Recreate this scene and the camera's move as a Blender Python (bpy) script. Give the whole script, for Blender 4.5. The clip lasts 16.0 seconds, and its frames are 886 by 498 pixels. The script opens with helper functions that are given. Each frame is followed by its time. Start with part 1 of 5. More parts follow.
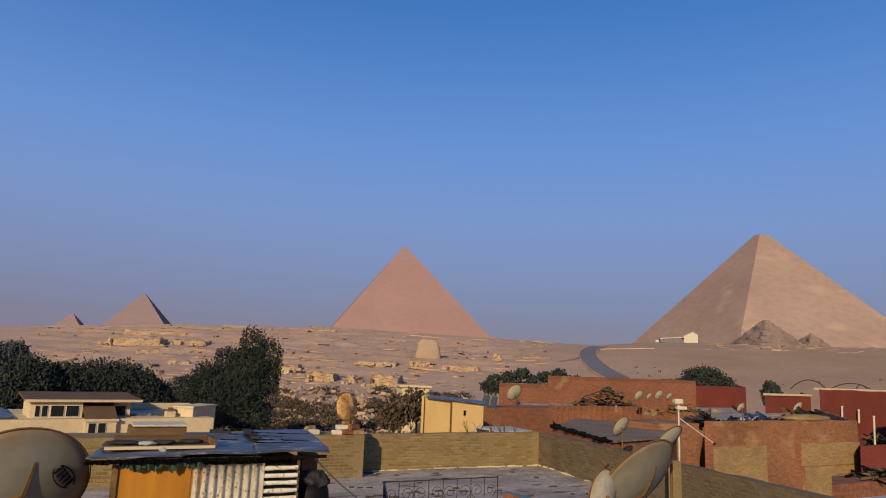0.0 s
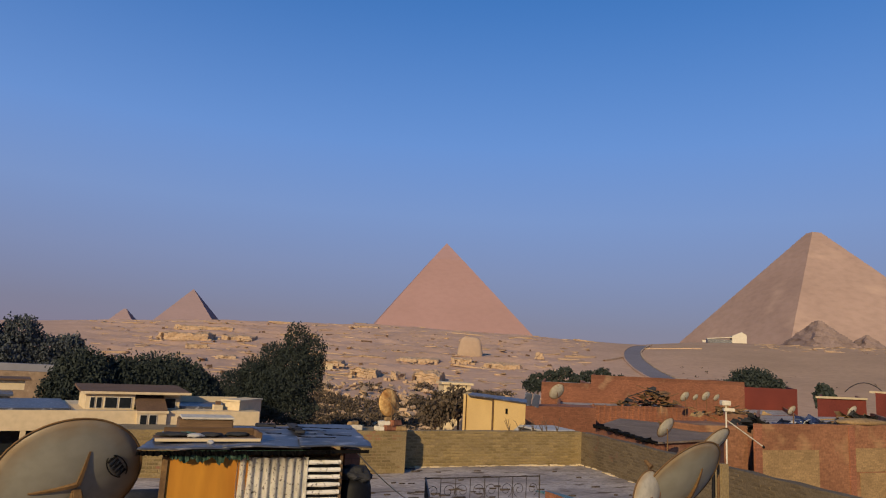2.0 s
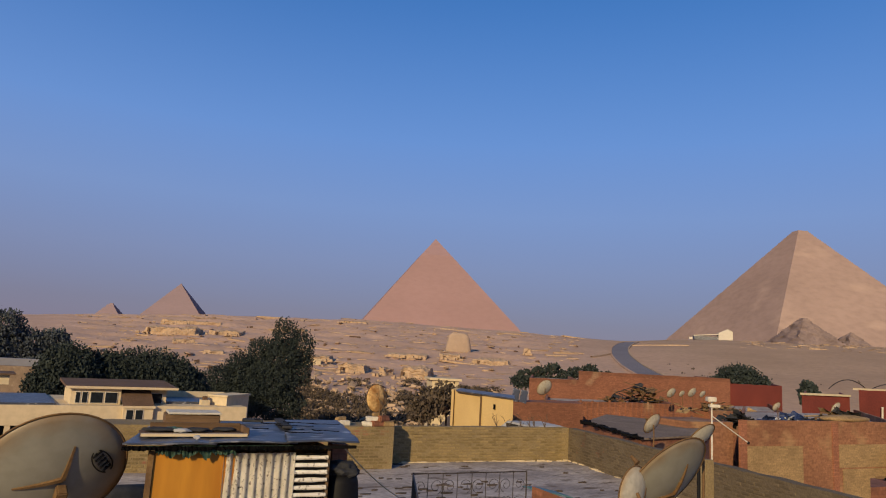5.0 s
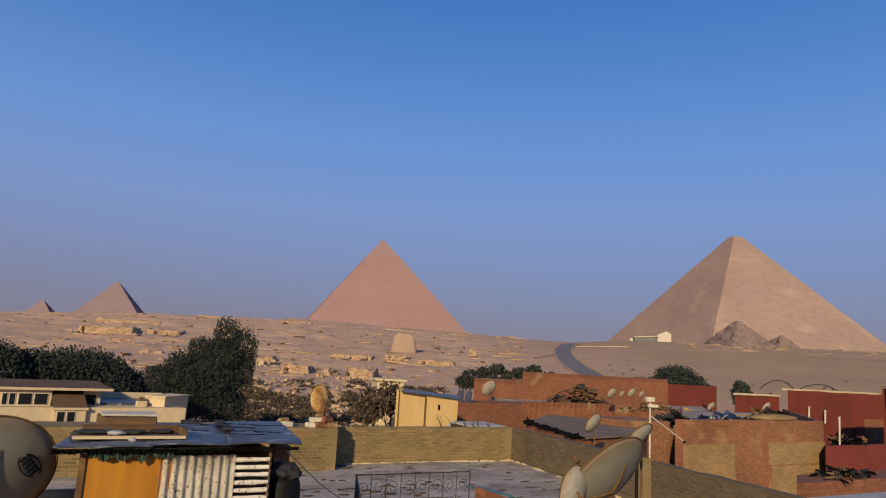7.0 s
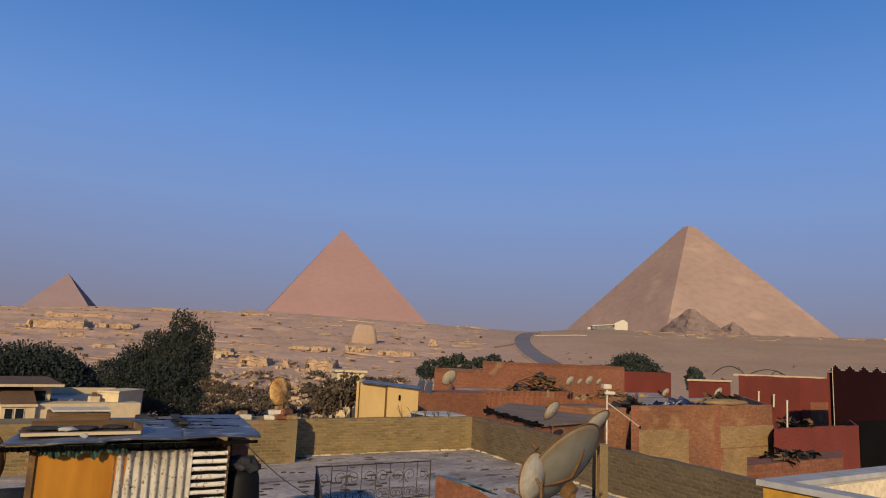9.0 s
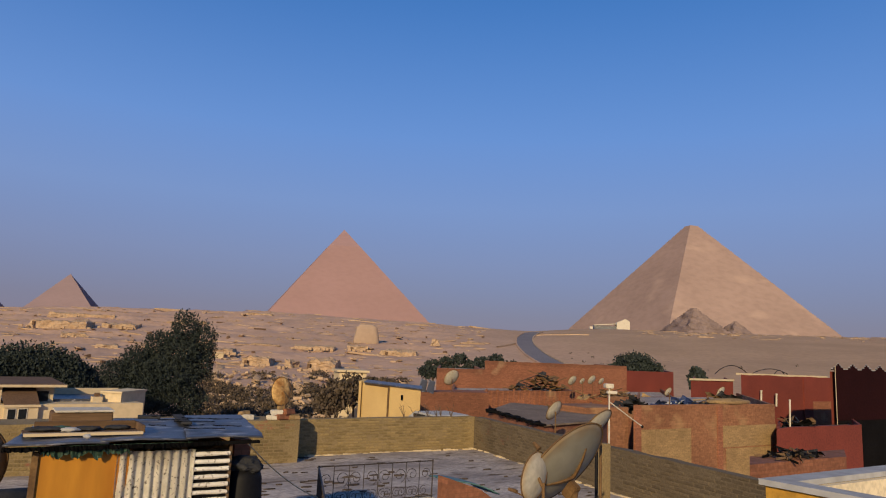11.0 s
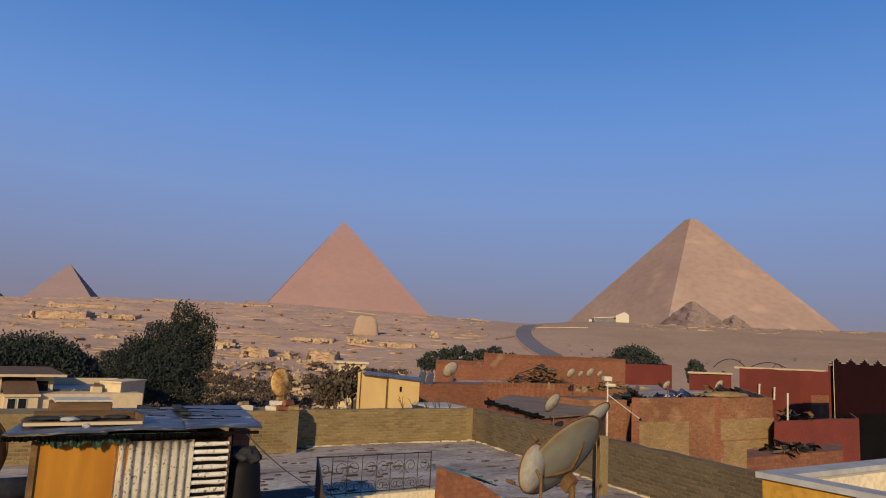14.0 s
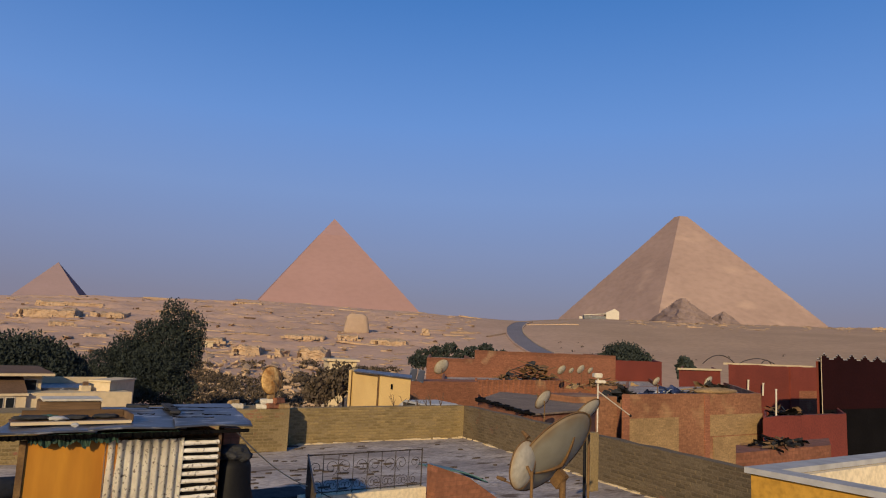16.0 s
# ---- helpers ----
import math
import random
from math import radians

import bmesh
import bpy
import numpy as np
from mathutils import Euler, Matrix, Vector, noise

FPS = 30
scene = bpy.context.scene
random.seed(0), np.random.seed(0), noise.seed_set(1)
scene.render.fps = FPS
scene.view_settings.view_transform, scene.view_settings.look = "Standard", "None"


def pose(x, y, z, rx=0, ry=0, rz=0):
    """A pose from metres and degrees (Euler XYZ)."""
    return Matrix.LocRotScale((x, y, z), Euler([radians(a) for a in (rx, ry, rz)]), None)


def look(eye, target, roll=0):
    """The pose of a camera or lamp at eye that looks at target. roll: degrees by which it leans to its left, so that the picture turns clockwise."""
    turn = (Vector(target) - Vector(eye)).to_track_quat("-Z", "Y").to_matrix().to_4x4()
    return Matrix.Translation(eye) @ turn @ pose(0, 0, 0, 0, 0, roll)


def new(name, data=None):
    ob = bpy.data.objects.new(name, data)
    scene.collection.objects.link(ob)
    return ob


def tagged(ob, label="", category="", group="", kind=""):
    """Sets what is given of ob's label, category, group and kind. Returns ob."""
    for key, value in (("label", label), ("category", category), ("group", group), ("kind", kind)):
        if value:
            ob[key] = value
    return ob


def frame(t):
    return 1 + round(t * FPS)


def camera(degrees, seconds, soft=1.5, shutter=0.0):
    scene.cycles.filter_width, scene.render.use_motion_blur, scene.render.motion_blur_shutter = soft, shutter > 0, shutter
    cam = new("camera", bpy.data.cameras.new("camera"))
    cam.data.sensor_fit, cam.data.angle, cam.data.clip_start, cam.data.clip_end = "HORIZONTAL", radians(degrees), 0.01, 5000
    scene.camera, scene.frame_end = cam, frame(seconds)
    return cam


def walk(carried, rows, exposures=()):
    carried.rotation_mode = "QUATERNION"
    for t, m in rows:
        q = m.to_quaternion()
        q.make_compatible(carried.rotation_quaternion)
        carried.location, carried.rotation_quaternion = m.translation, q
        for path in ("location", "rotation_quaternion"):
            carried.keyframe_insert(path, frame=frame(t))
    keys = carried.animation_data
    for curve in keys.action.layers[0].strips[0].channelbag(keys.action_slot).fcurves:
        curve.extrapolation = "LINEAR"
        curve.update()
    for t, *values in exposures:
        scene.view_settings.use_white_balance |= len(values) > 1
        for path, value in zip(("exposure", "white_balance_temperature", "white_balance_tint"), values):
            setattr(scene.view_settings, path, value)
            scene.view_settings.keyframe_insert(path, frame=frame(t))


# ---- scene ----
H = 12.0          # the eye's height over the street
cam = camera(65.8, 16.0, soft=1.1)
ROWS = (  # seconds, yaw, pitch, roll
    (0.0, -0.43, 9.77, -2.27),
    (0.5, 0.90, 9.65, -2.63),
    (1.0, 1.55, 9.48, -2.57),
    (1.5, 2.59, 9.37, -2.83),
    (2.0, 3.03, 9.41, -2.98),
    (2.5, 3.52, 9.15, -3.06),
    (3.0, 3.45, 9.29, -2.95),
    (3.5, 3.08, 9.20, -2.97),
    (6.0, -0.03, 9.17, -3.12),
    (6.5, -1.75, 9.44, -3.05),
    (7.0, -2.44, 9.42, -3.30),
    (7.5, -3.09, 9.26, -2.88),
    (8.0, -3.84, 8.94, -2.72),
    (8.5, -4.81, 8.79, -2.57),
    (9.0, -5.71, 8.79, -2.58),
    (11.5, -5.51, 8.76, -2.46),
    (12.0, -5.67, 8.75, -2.37),
    (12.5, -5.41, 8.59, -2.38),
    (13.0, -5.61, 8.29, -2.57),
    (13.5, -5.50, 8.21, -2.62),
    (14.0, -5.60, 8.11, -2.78),
    (14.5, -5.99, 7.68, -2.66),
    (15.0, -5.46, 7.62, -2.61),
    (15.5, -6.12, 7.89, -2.54),
    (16.0, -6.35, 7.93, -2.57),
)
walk(cam, [(t, pose(-0.01 + 0.00125 * t, 0, H, 90 + p, r, y)) for t, y, p, r in ROWS])

# ---- light ----
SUN_YAW, SUN_UP = 162.0, 19.0
SKY = 0.12
world = bpy.data.worlds.new("morning_sky")
scene.world = world
world.use_nodes = True
wn, wl = world.node_tree.nodes, world.node_tree.links
sky = wn.new("ShaderNodeTexSky")
sky.sky_type, sky.sun_disc = "NISHITA", False
sky.sun_elevation, sky.sun_rotation = radians(SUN_UP), radians(360 - SUN_YAW)
sky.air_density, sky.dust_density, sky.ozone_density = 1.0, 1.0, 4.0
tint = wn.new("ShaderNodeHueSaturation")
tint.inputs["Saturation"].default_value = 1.35
wl.new(sky.outputs["Color"], tint.inputs["Color"])
# the morning haze lies all round in a band over the horizon and thins out upwards
way, cut = wn.new("ShaderNodeTexCoord"), wn.new("ShaderNodeSeparateXYZ")
wl.new(way.outputs["Generated"], cut.inputs["Vector"])
band, thin, veil = wn.new("ShaderNodeValToRGB"), wn.new("ShaderNodeMapRange"), wn.new("ShaderNodeMix")
for i, (at, col) in enumerate(((0.0, (0.215, 0.178, 0.265)), (0.056, (0.205, 0.188, 0.295)), (0.13, (0.218, 0.252, 0.435)), (0.208, (0.208, 0.30, 0.57)), (0.306, (0.156, 0.295, 0.65)), (0.5, (0.098, 0.222, 0.59)))):
    e = band.color_ramp.elements[i] if i < 2 else band.color_ramp.elements.new(at)
    e.position, e.color = at, (*[v / SKY for v in col], 1)
wl.new(cut.outputs["Z"], band.inputs["Fac"])
wl.new(cut.outputs["Z"], thin.inputs["Value"])
thin.inputs["From Min"].default_value, thin.inputs["From Max"].default_value = 0.3, 0.8
thin.inputs["To Min"].default_value, thin.inputs["To Max"].default_value = 0.9, 0.0
veil.data_type = "RGBA"
wl.new(thin.outputs["Result"], veil.inputs[0])
wl.new(tint.outputs["Color"], veil.inputs[6])
wl.new(band.outputs["Color"], veil.inputs[7])
wn["Background"].inputs["Strength"].default_value = SKY
wl.new(veil.outputs[2], wn["Background"].inputs["Color"])
sun = new("sun", bpy.data.lights.new("sun", "SUN"))
sun.data.energy, sun.data.angle, sun.data.color = 4.4, radians(0.6), (1.0, 0.765, 0.43)
sd = Vector((-math.sin(radians(SUN_YAW)) * math.cos(radians(SUN_UP)), math.cos(radians(SUN_YAW)) * math.cos(radians(SUN_UP)), math.sin(radians(SUN_UP))))
sun.matrix_world = look(sd * 50, (0, 0, 0))


# ---- materials ----
def mat(name, c1, c2=None, rough=0.9, scale=3.0, fine=40.0, bump=0.3, dist=0.02, metal=0.0, stain=None, stain_scale=0.8, stain_at=0.55, island=0.0, rand=0.0, stretch=(1, 1, 1), coords="Object", brick=None, grime=0.5, spec=0.3):
    """A mottled surface: two colours mixed at a coarse and a fine scale, stains, grain relief."""
    m = bpy.data.materials.new(name)
    m.use_nodes = True
    n, l = m.node_tree.nodes, m.node_tree.links
    b = n["Principled BSDF"]
    b.inputs["Roughness"].default_value, b.inputs["Metallic"].default_value, b.inputs["Specular IOR Level"].default_value = rough, metal, spec
    tc, mp = n.new("ShaderNodeTexCoord"), n.new("ShaderNodeMapping")
    mp.inputs["Scale"].default_value = stretch
    l.new(tc.outputs[coords], mp.inputs["Vector"])

    def noi(s, detail=4.0):
        t = n.new("ShaderNodeTexNoise")
        t.inputs["Scale"].default_value, t.inputs["Detail"].default_value = s, detail
        l.new(mp.outputs["Vector"], t.inputs["Vector"])
        return t.outputs["Fac"]

    def mix(fac, a, c):
        x = n.new("ShaderNodeMix")
        x.data_type = "RGBA"
        for key, v in ((0, fac), (6, a), (7, c)):
            if hasattr(v, "links"):
                l.new(v, x.inputs[key])
            else:
                x.inputs[key].default_value = (*v, 1) if isinstance(v, tuple) else v
        return x.outputs[2]

    def ramp(v, lo, hi):
        r = n.new("ShaderNodeMapRange")
        l.new(v, r.inputs["Value"])
        r.inputs["From Min"].default_value, r.inputs["From Max"].default_value = lo, hi
        return r.outputs["Result"]

    c2 = c2 or tuple(v * 0.72 for v in c1)
    col = mix(ramp(noi(scale), 0.35, 0.65), c1, c2)
    f = noi(fine, 6.0)
    col = mix(ramp(f, 0.62, 0.30), col, mix(grime, col, tuple(v * 0.45 for v in c2)))
    if stain:
        col = mix(ramp(noi(stain_scale, 5.0), stain_at, stain_at + 0.12), col, stain)
    if brick:
        bt, turn = n.new("ShaderNodeTexBrick"), n.new("ShaderNodeMapping")
        turn.inputs["Rotation"].default_value = (radians(90), 0, 0)
        l.new(tc.outputs["Object"], turn.inputs["Vector"])
        l.new(turn.outputs["Vector"], bt.inputs["Vector"])
        for key, v in (("Scale", 1.0), ("Brick Width", 0.25), ("Row Height", 0.075), ("Mortar Size", 0.008)):
            bt.inputs[key].default_value = v
        bt.inputs["Color1"].default_value, bt.inputs["Color2"].default_value, bt.inputs["Mortar"].default_value = (1, 1, 1, 1), (0.72, 0.72, 0.72, 1), (*brick, 1)
        x = n.new("ShaderNodeMix")
        x.data_type, x.blend_type = "RGBA", "MULTIPLY"
        x.inputs[0].default_value = 1.0
        l.new(col, x.inputs[6])
        l.new(bt.outputs["Color"], x.inputs[7])
        col = x.outputs[2]
    for amount, node, out in ((island, "ShaderNodeNewGeometry", "Random Per Island"), (rand, "ShaderNodeObjectInfo", "Random")):
        if amount:
            h = n.new("ShaderNodeHueSaturation")
            l.new(col, h.inputs["Color"])
            g = n.new(node)
            r = n.new("ShaderNodeMapRange")
            l.new(g.outputs[out], r.inputs["Value"])
            r.inputs["To Min"].default_value, r.inputs["To Max"].default_value = 1 - amount, 1 + amount
            l.new(r.outputs["Result"], h.inputs["Value"])
            col = h.outputs["Color"]
    l.new(col, b.inputs["Base Color"])
    if bump:
        u = n.new("ShaderNodeBump")
        u.inputs["Strength"].default_value, u.inputs["Distance"].default_value = bump, dist
        l.new(f, u.inputs["Height"])
        l.new(u.outputs["Normal"], b.inputs["Normal"])
    return m


M_SAND = mat("sand", (0.53, 0.35, 0.252), (0.46, 0.302, 0.215), scale=0.03, fine=0.4, bump=0.5, dist=0.5, grime=0.3, stain=(0.41, 0.27, 0.19), stain_scale=0.022, stain_at=0.58)


def earth_to_north(m):
    """Towards the north the pale sand gives way to olive-brown earth."""
    n, l = m.node_tree.nodes, m.node_tree.links
    b = n["Principled BSDF"]
    col = b.inputs["Base Color"].links[0].from_socket
    tc, cut, r, x = n.new("ShaderNodeTexCoord"), n.new("ShaderNodeSeparateXYZ"), n.new("ShaderNodeMapRange"), n.new("ShaderNodeMix")
    l.new(tc.outputs["Object"], cut.inputs["Vector"])
    l.new(cut.outputs["X"], r.inputs["Value"])
    r.inputs["From Min"].default_value, r.inputs["From Max"].default_value, r.inputs["To Max"].default_value = 30, 130, 1.0
    x.data_type, x.blend_type = "RGBA", "MULTIPLY"
    l.new(r.outputs["Result"], x.inputs[0])
    l.new(col, x.inputs[6])
    x.inputs[7].default_value = (0.82, 0.82, 0.70, 1)
    l.new(x.outputs[2], b.inputs["Base Color"])


earth_to_north(M_SAND)
M_ROCK = mat("limestone", (0.465, 0.33, 0.215), (0.38, 0.265, 0.175), scale=0.08, fine=0.9, bump=0.9, dist=0.6, grime=0.45, island=0.2, stain=(0.34, 0.23, 0.16), stain_scale=0.35, stain_at=0.60)
M_STATUE = mat("weathered_grey_limestone", (0.375, 0.275, 0.205), (0.34, 0.25, 0.187), scale=0.1, fine=0.6, bump=0.4, dist=0.3, grime=0.2)
# Haze over the two large pyramids is put into these rose and mauve colours.
M_KHUFU = mat("weathered_core_stone", (0.365, 0.268, 0.242), (0.318, 0.232, 0.210), scale=0.012, fine=0.12, bump=0.12, dist=1.0, grime=0.22, stretch=(1, 1, 2.2), stain=(0.40, 0.295, 0.255), stain_scale=0.02, stain_at=0.58)
M_KHAFRE = mat("haze_tinted_core_stone", (0.325, 0.212, 0.215), (0.305, 0.198, 0.20), scale=0.012, fine=0.12, bump=0.06, dist=1.0, grime=0.12, stretch=(1, 1, 2))
# Dull mauve of the far and ruined pyramids imitates haze in the base colour.
M_MENK = mat("hazed_core_stone", (0.265, 0.20, 0.225), (0.245, 0.185, 0.208), scale=0.02, fine=0.2, bump=0.05, dist=1.0, grime=0.1, stretch=(1, 1, 3))
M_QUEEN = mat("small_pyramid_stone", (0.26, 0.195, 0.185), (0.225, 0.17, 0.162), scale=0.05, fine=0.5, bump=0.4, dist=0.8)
M_ASPH = mat("asphalt", (0.195, 0.18, 0.20), (0.17, 0.157, 0.175), scale=0.05, fine=2.0, bump=0.2)
# Darker mortar copy: the side parapet's shade put into its colour.
M_MORTAR_SHADED = mat("shaded_mud_mortar", (0.17, 0.13, 0.08), (0.12, 0.09, 0.056), scale=0.8, fine=25, bump=0.6, dist=0.02)
M_LEAF = mat("dusty_foliage", (0.046, 0.056, 0.050), (0.030, 0.039, 0.038), rough=0.9, spec=0.04, scale=0.25, fine=3.0, bump=0.0, grime=0.2, island=0.1)
# Paler, bluer leaf colour carries the haze over the far grove.
M_LEAFG = mat("hazed_foliage", (0.085, 0.097, 0.105), (0.066, 0.078, 0.088), spec=0.04, rough=0.9, scale=0.6, fine=3.0, bump=0.0, island=0.15)
M_BARK = mat("bark", (0.12, 0.085, 0.06), scale=2.0, fine=20.0)
M_BRICK = mat("grey_brick", (0.30, 0.218, 0.095), (0.205, 0.148, 0.068), scale=0.9, fine=30, bump=0.8, dist=0.014, island=0.22, rand=0.22, stain=(0.27, 0.115, 0.07), stain_scale=3.2, stain_at=0.575)
# Darker brick copy holds the side parapet's shade; its red smudges are stains.
M_BRICK_SHADED = mat("shaded_brick", (0.16, 0.118, 0.068), (0.10, 0.075, 0.047), scale=0.7, fine=30, bump=0.6, dist=0.014, island=0.2, rand=0.2, stain=(0.21, 0.085, 0.055), stain_scale=1.6, stain_at=0.60)
M_MORTAR = mat("mud_mortar", (0.30, 0.222, 0.11), (0.21, 0.152, 0.078), scale=0.8, fine=25, bump=0.6, dist=0.02)
M_RED = mat("red_brick", (0.33, 0.135, 0.075), (0.245, 0.098, 0.055), scale=0.5, fine=12, bump=0.5, dist=0.02, island=0.18, stain=(0.36, 0.21, 0.12), stain_scale=0.5, stain_at=0.60, brick=(0.75, 0.8, 0.8))
M_REDB = mat("tan_red_brick", (0.34, 0.158, 0.082), (0.26, 0.118, 0.062), scale=0.5, fine=9, bump=0.5, dist=0.02, stain=(0.37, 0.21, 0.105), stain_scale=0.7, stain_at=0.56, brick=(0.8, 0.82, 0.82))
M_REDP = mat("red_brown_paint", (0.215, 0.046, 0.032), (0.165, 0.036, 0.026), scale=0.5, fine=10, bump=0.3, dist=0.02)
M_ROOF = mat("screed_roof", (0.54, 0.47, 0.42), (0.29, 0.25, 0.235), scale=0.55, fine=9, bump=0.6, dist=0.03, grime=0.65, stain=(0.12, 0.085, 0.062), stain_scale=1.7, stain_at=0.57, stretch=(1, 2.0, 1))
M_LINING = mat("pale_cream_render", (0.80, 0.68, 0.48), (0.72, 0.60, 0.41), scale=0.8, fine=18, bump=0.2)
M_LEANTO = mat("earthy_roof_felt", (0.25, 0.18, 0.125), (0.17, 0.122, 0.085), scale=0.7, fine=10, bump=0.4, dist=0.02, stain=(0.27, 0.21, 0.15), stain_scale=1.0, stain_at=0.6)
M_YELLOW = mat("yellow_paint", (0.70, 0.49, 0.20), (0.62, 0.42, 0.17), scale=0.8, fine=20, bump=0.15)


M_TAN = mat("tan_block", (0.40, 0.265, 0.125), (0.32, 0.21, 0.10), scale=0.7, fine=14, bump=0.5, dist=0.02, brick=(0.85, 0.85, 0.85))
M_MAROON = mat("dark_maroon", (0.022, 0.006, 0.007), (0.017, 0.005, 0.006), spec=0.05, scale=0.6, fine=8, bump=0.3)
M_BLACK = mat("matte_black", (0.008, 0.0075, 0.008), spec=0.05, scale=0.8, fine=8, bump=0.3)
M_HOTEL = mat("pale_ochre_render", (0.62, 0.50, 0.325), (0.56, 0.45, 0.29), scale=0.4, fine=2.5, bump=0.1, grime=0.25)
M_WHITE = mat("off_white_paint", (0.62, 0.57, 0.48), (0.54, 0.49, 0.41), scale=1.0, fine=15, bump=0.2)
M_TILE = mat("brown_roof_felt", (0.15, 0.088, 0.052), (0.11, 0.066, 0.041), scale=0.8, fine=10, bump=0.3)
M_WOOD = mat("varnished_plywood", (0.53, 0.245, 0.030), (0.37, 0.15, 0.018), rough=0.42, scale=2.0, fine=7, bump=0.12, dist=0.004, grime=0.25, stretch=(1.6, 1.6, 0.3), stain=(0.36, 0.14, 0.02), stain_scale=1.6, stain_at=0.6)
M_LITTER = mat("dark_rags", (0.10, 0.075, 0.06), (0.045, 0.034, 0.03), scale=2, fine=18, bump=0.3)
M_PLANK = mat("grey_board", (0.19, 0.115, 0.06), (0.115, 0.068, 0.036), scale=2, fine=18, bump=0.4, dist=0.006, stretch=(0.4, 3, 3))
M_ZINC = mat("galvanised_sheet", (0.92, 0.87, 0.77), (0.74, 0.68, 0.58), rough=0.45, metal=0.1, grime=0.2, spec=0.6, scale=3.0, fine=22, bump=0.25, dist=0.004, stain=(0.12, 0.085, 0.06), stain_scale=30.0, stain_at=0.57)
M_SHEET = mat("weathered_roof_sheet", (0.085, 0.09, 0.112), (0.045, 0.048, 0.06), rough=0.42, spec=0.6, scale=2.0, fine=12, bump=0.35, dist=0.008, stain=(0.40, 0.40, 0.42), stain_scale=3.4, stain_at=0.57, stretch=(1, 2.2, 1))
M_GREEN = mat("torn_green_tarpaulin", (0.085, 0.17, 0.12), (0.05, 0.105, 0.075), rough=0.6, scale=6, fine=30, bump=0.3)
M_DISH = mat("grey_dish_enamel", (0.27, 0.255, 0.205), (0.215, 0.20, 0.16), rough=0.45, grime=0.2, scale=0.9, fine=9, bump=0.1, dist=0.003, stain=(0.30, 0.19, 0.085), stain_scale=1.5, stain_at=0.63)


def edge_rust(m, colour, start=0.72):
    """Rust creeping in from a dish's rim, by the share of the radius kept on the mesh."""
    n, l = m.node_tree.nodes, m.node_tree.links
    b = n["Principled BSDF"]
    col = b.inputs["Base Color"].links[0].from_socket
    at, tx, add, r, x = n.new("ShaderNodeAttribute"), n.new("ShaderNodeTexNoise"), n.new("ShaderNodeMath"), n.new("ShaderNodeMapRange"), n.new("ShaderNodeMix")
    at.attribute_name = "radius"
    tx.inputs["Scale"].default_value, tx.inputs["Detail"].default_value = 3.5, 5.0
    tc = n.new("ShaderNodeTexCoord")
    l.new(tc.outputs["Object"], tx.inputs["Vector"])
    add.operation, add.inputs[1].default_value = "MULTIPLY_ADD", 0.5
    l.new(tx.outputs["Fac"], add.inputs[0])
    l.new(at.outputs["Fac"], add.inputs[2])
    l.new(add.outputs[0], r.inputs["Value"])
    r.inputs["From Min"].default_value, r.inputs["From Max"].default_value, r.inputs["To Max"].default_value = start + 0.25, 1.32, 0.85
    x.data_type = "RGBA"
    l.new(r.outputs["Result"], x.inputs[0])
    l.new(col, x.inputs[6])
    x.inputs[7].default_value = (*colour, 1)
    l.new(x.outputs[2], b.inputs["Base Color"])


M_DISHW = mat("pale_dish_enamel", (0.55, 0.51, 0.42), (0.47, 0.43, 0.35), rough=0.45, scale=2, fine=12, bump=0.1, dist=0.003, stain=(0.36, 0.22, 0.09), stain_scale=2.5, stain_at=0.62)
edge_rust(M_DISH, (0.20, 0.115, 0.045))
edge_rust(M_DISHW, (0.30, 0.18, 0.07), 0.78)
M_RUST = mat("rust", (0.20, 0.115, 0.045), (0.115, 0.063, 0.028), rough=0.8, scale=6, fine=40, bump=0.4, dist=0.004)
M_RUSTD = mat("rusted_dish", (0.80, 0.52, 0.20), (0.36, 0.15, 0.035), rough=0.7, scale=5.5, fine=14, bump=0.3, dist=0.004, stain=(0.05, 0.026, 0.016), stain_scale=4.5, stain_at=0.56)
M_IRON = mat("black_iron", (0.055, 0.042, 0.034), rough=0.6, scale=8, fine=40, bump=0.2, dist=0.003)
M_RUBBER = mat("black_plastic", (0.009, 0.009, 0.011), spec=0.15, rough=0.6, scale=5, fine=30, bump=0.2, dist=0.004)
M_CLOTH = mat("dark_cloth", (0.018, 0.02, 0.025), (0.04, 0.04, 0.044), scale=6, fine=40, bump=0.5, dist=0.01)
M_BLUE = mat("blue_tarpaulin", (0.035, 0.06, 0.17), (0.015, 0.025, 0.07), rough=0.55, scale=2, fine=12, bump=0.4, dist=0.02)
M_TEAL = mat("teal_paint", (0.12, 0.24, 0.23), (0.09, 0.18, 0.17), rough=0.5, scale=3, fine=20, bump=0.2)
M_OCHRE = mat("ochre_paint", (0.52, 0.29, 0.045), (0.45, 0.24, 0.035), scale=1.2, fine=20, bump=0.2, dist=0.005)
M_COPING = mat("white_coping", (0.42, 0.42, 0.43), (0.38, 0.38, 0.39), scale=1.2, fine=5, bump=0.1, dist=0.005)
M_SCRUB = mat("dry_scrub", (0.115, 0.085, 0.058), (0.066, 0.05, 0.037), scale=0.5, fine=4, bump=0, island=0.45)
M_FARWALL = mat("grey_blue_render", (0.20, 0.20, 0.235), (0.17, 0.17, 0.20), scale=0.1, fine=1.0, bump=0.1, grime=0.2)
M_GLASS_SHADE = mat("dark_glass_and_shade", (0.02, 0.024, 0.03), rough=0.08, scale=1, fine=5, bump=0)


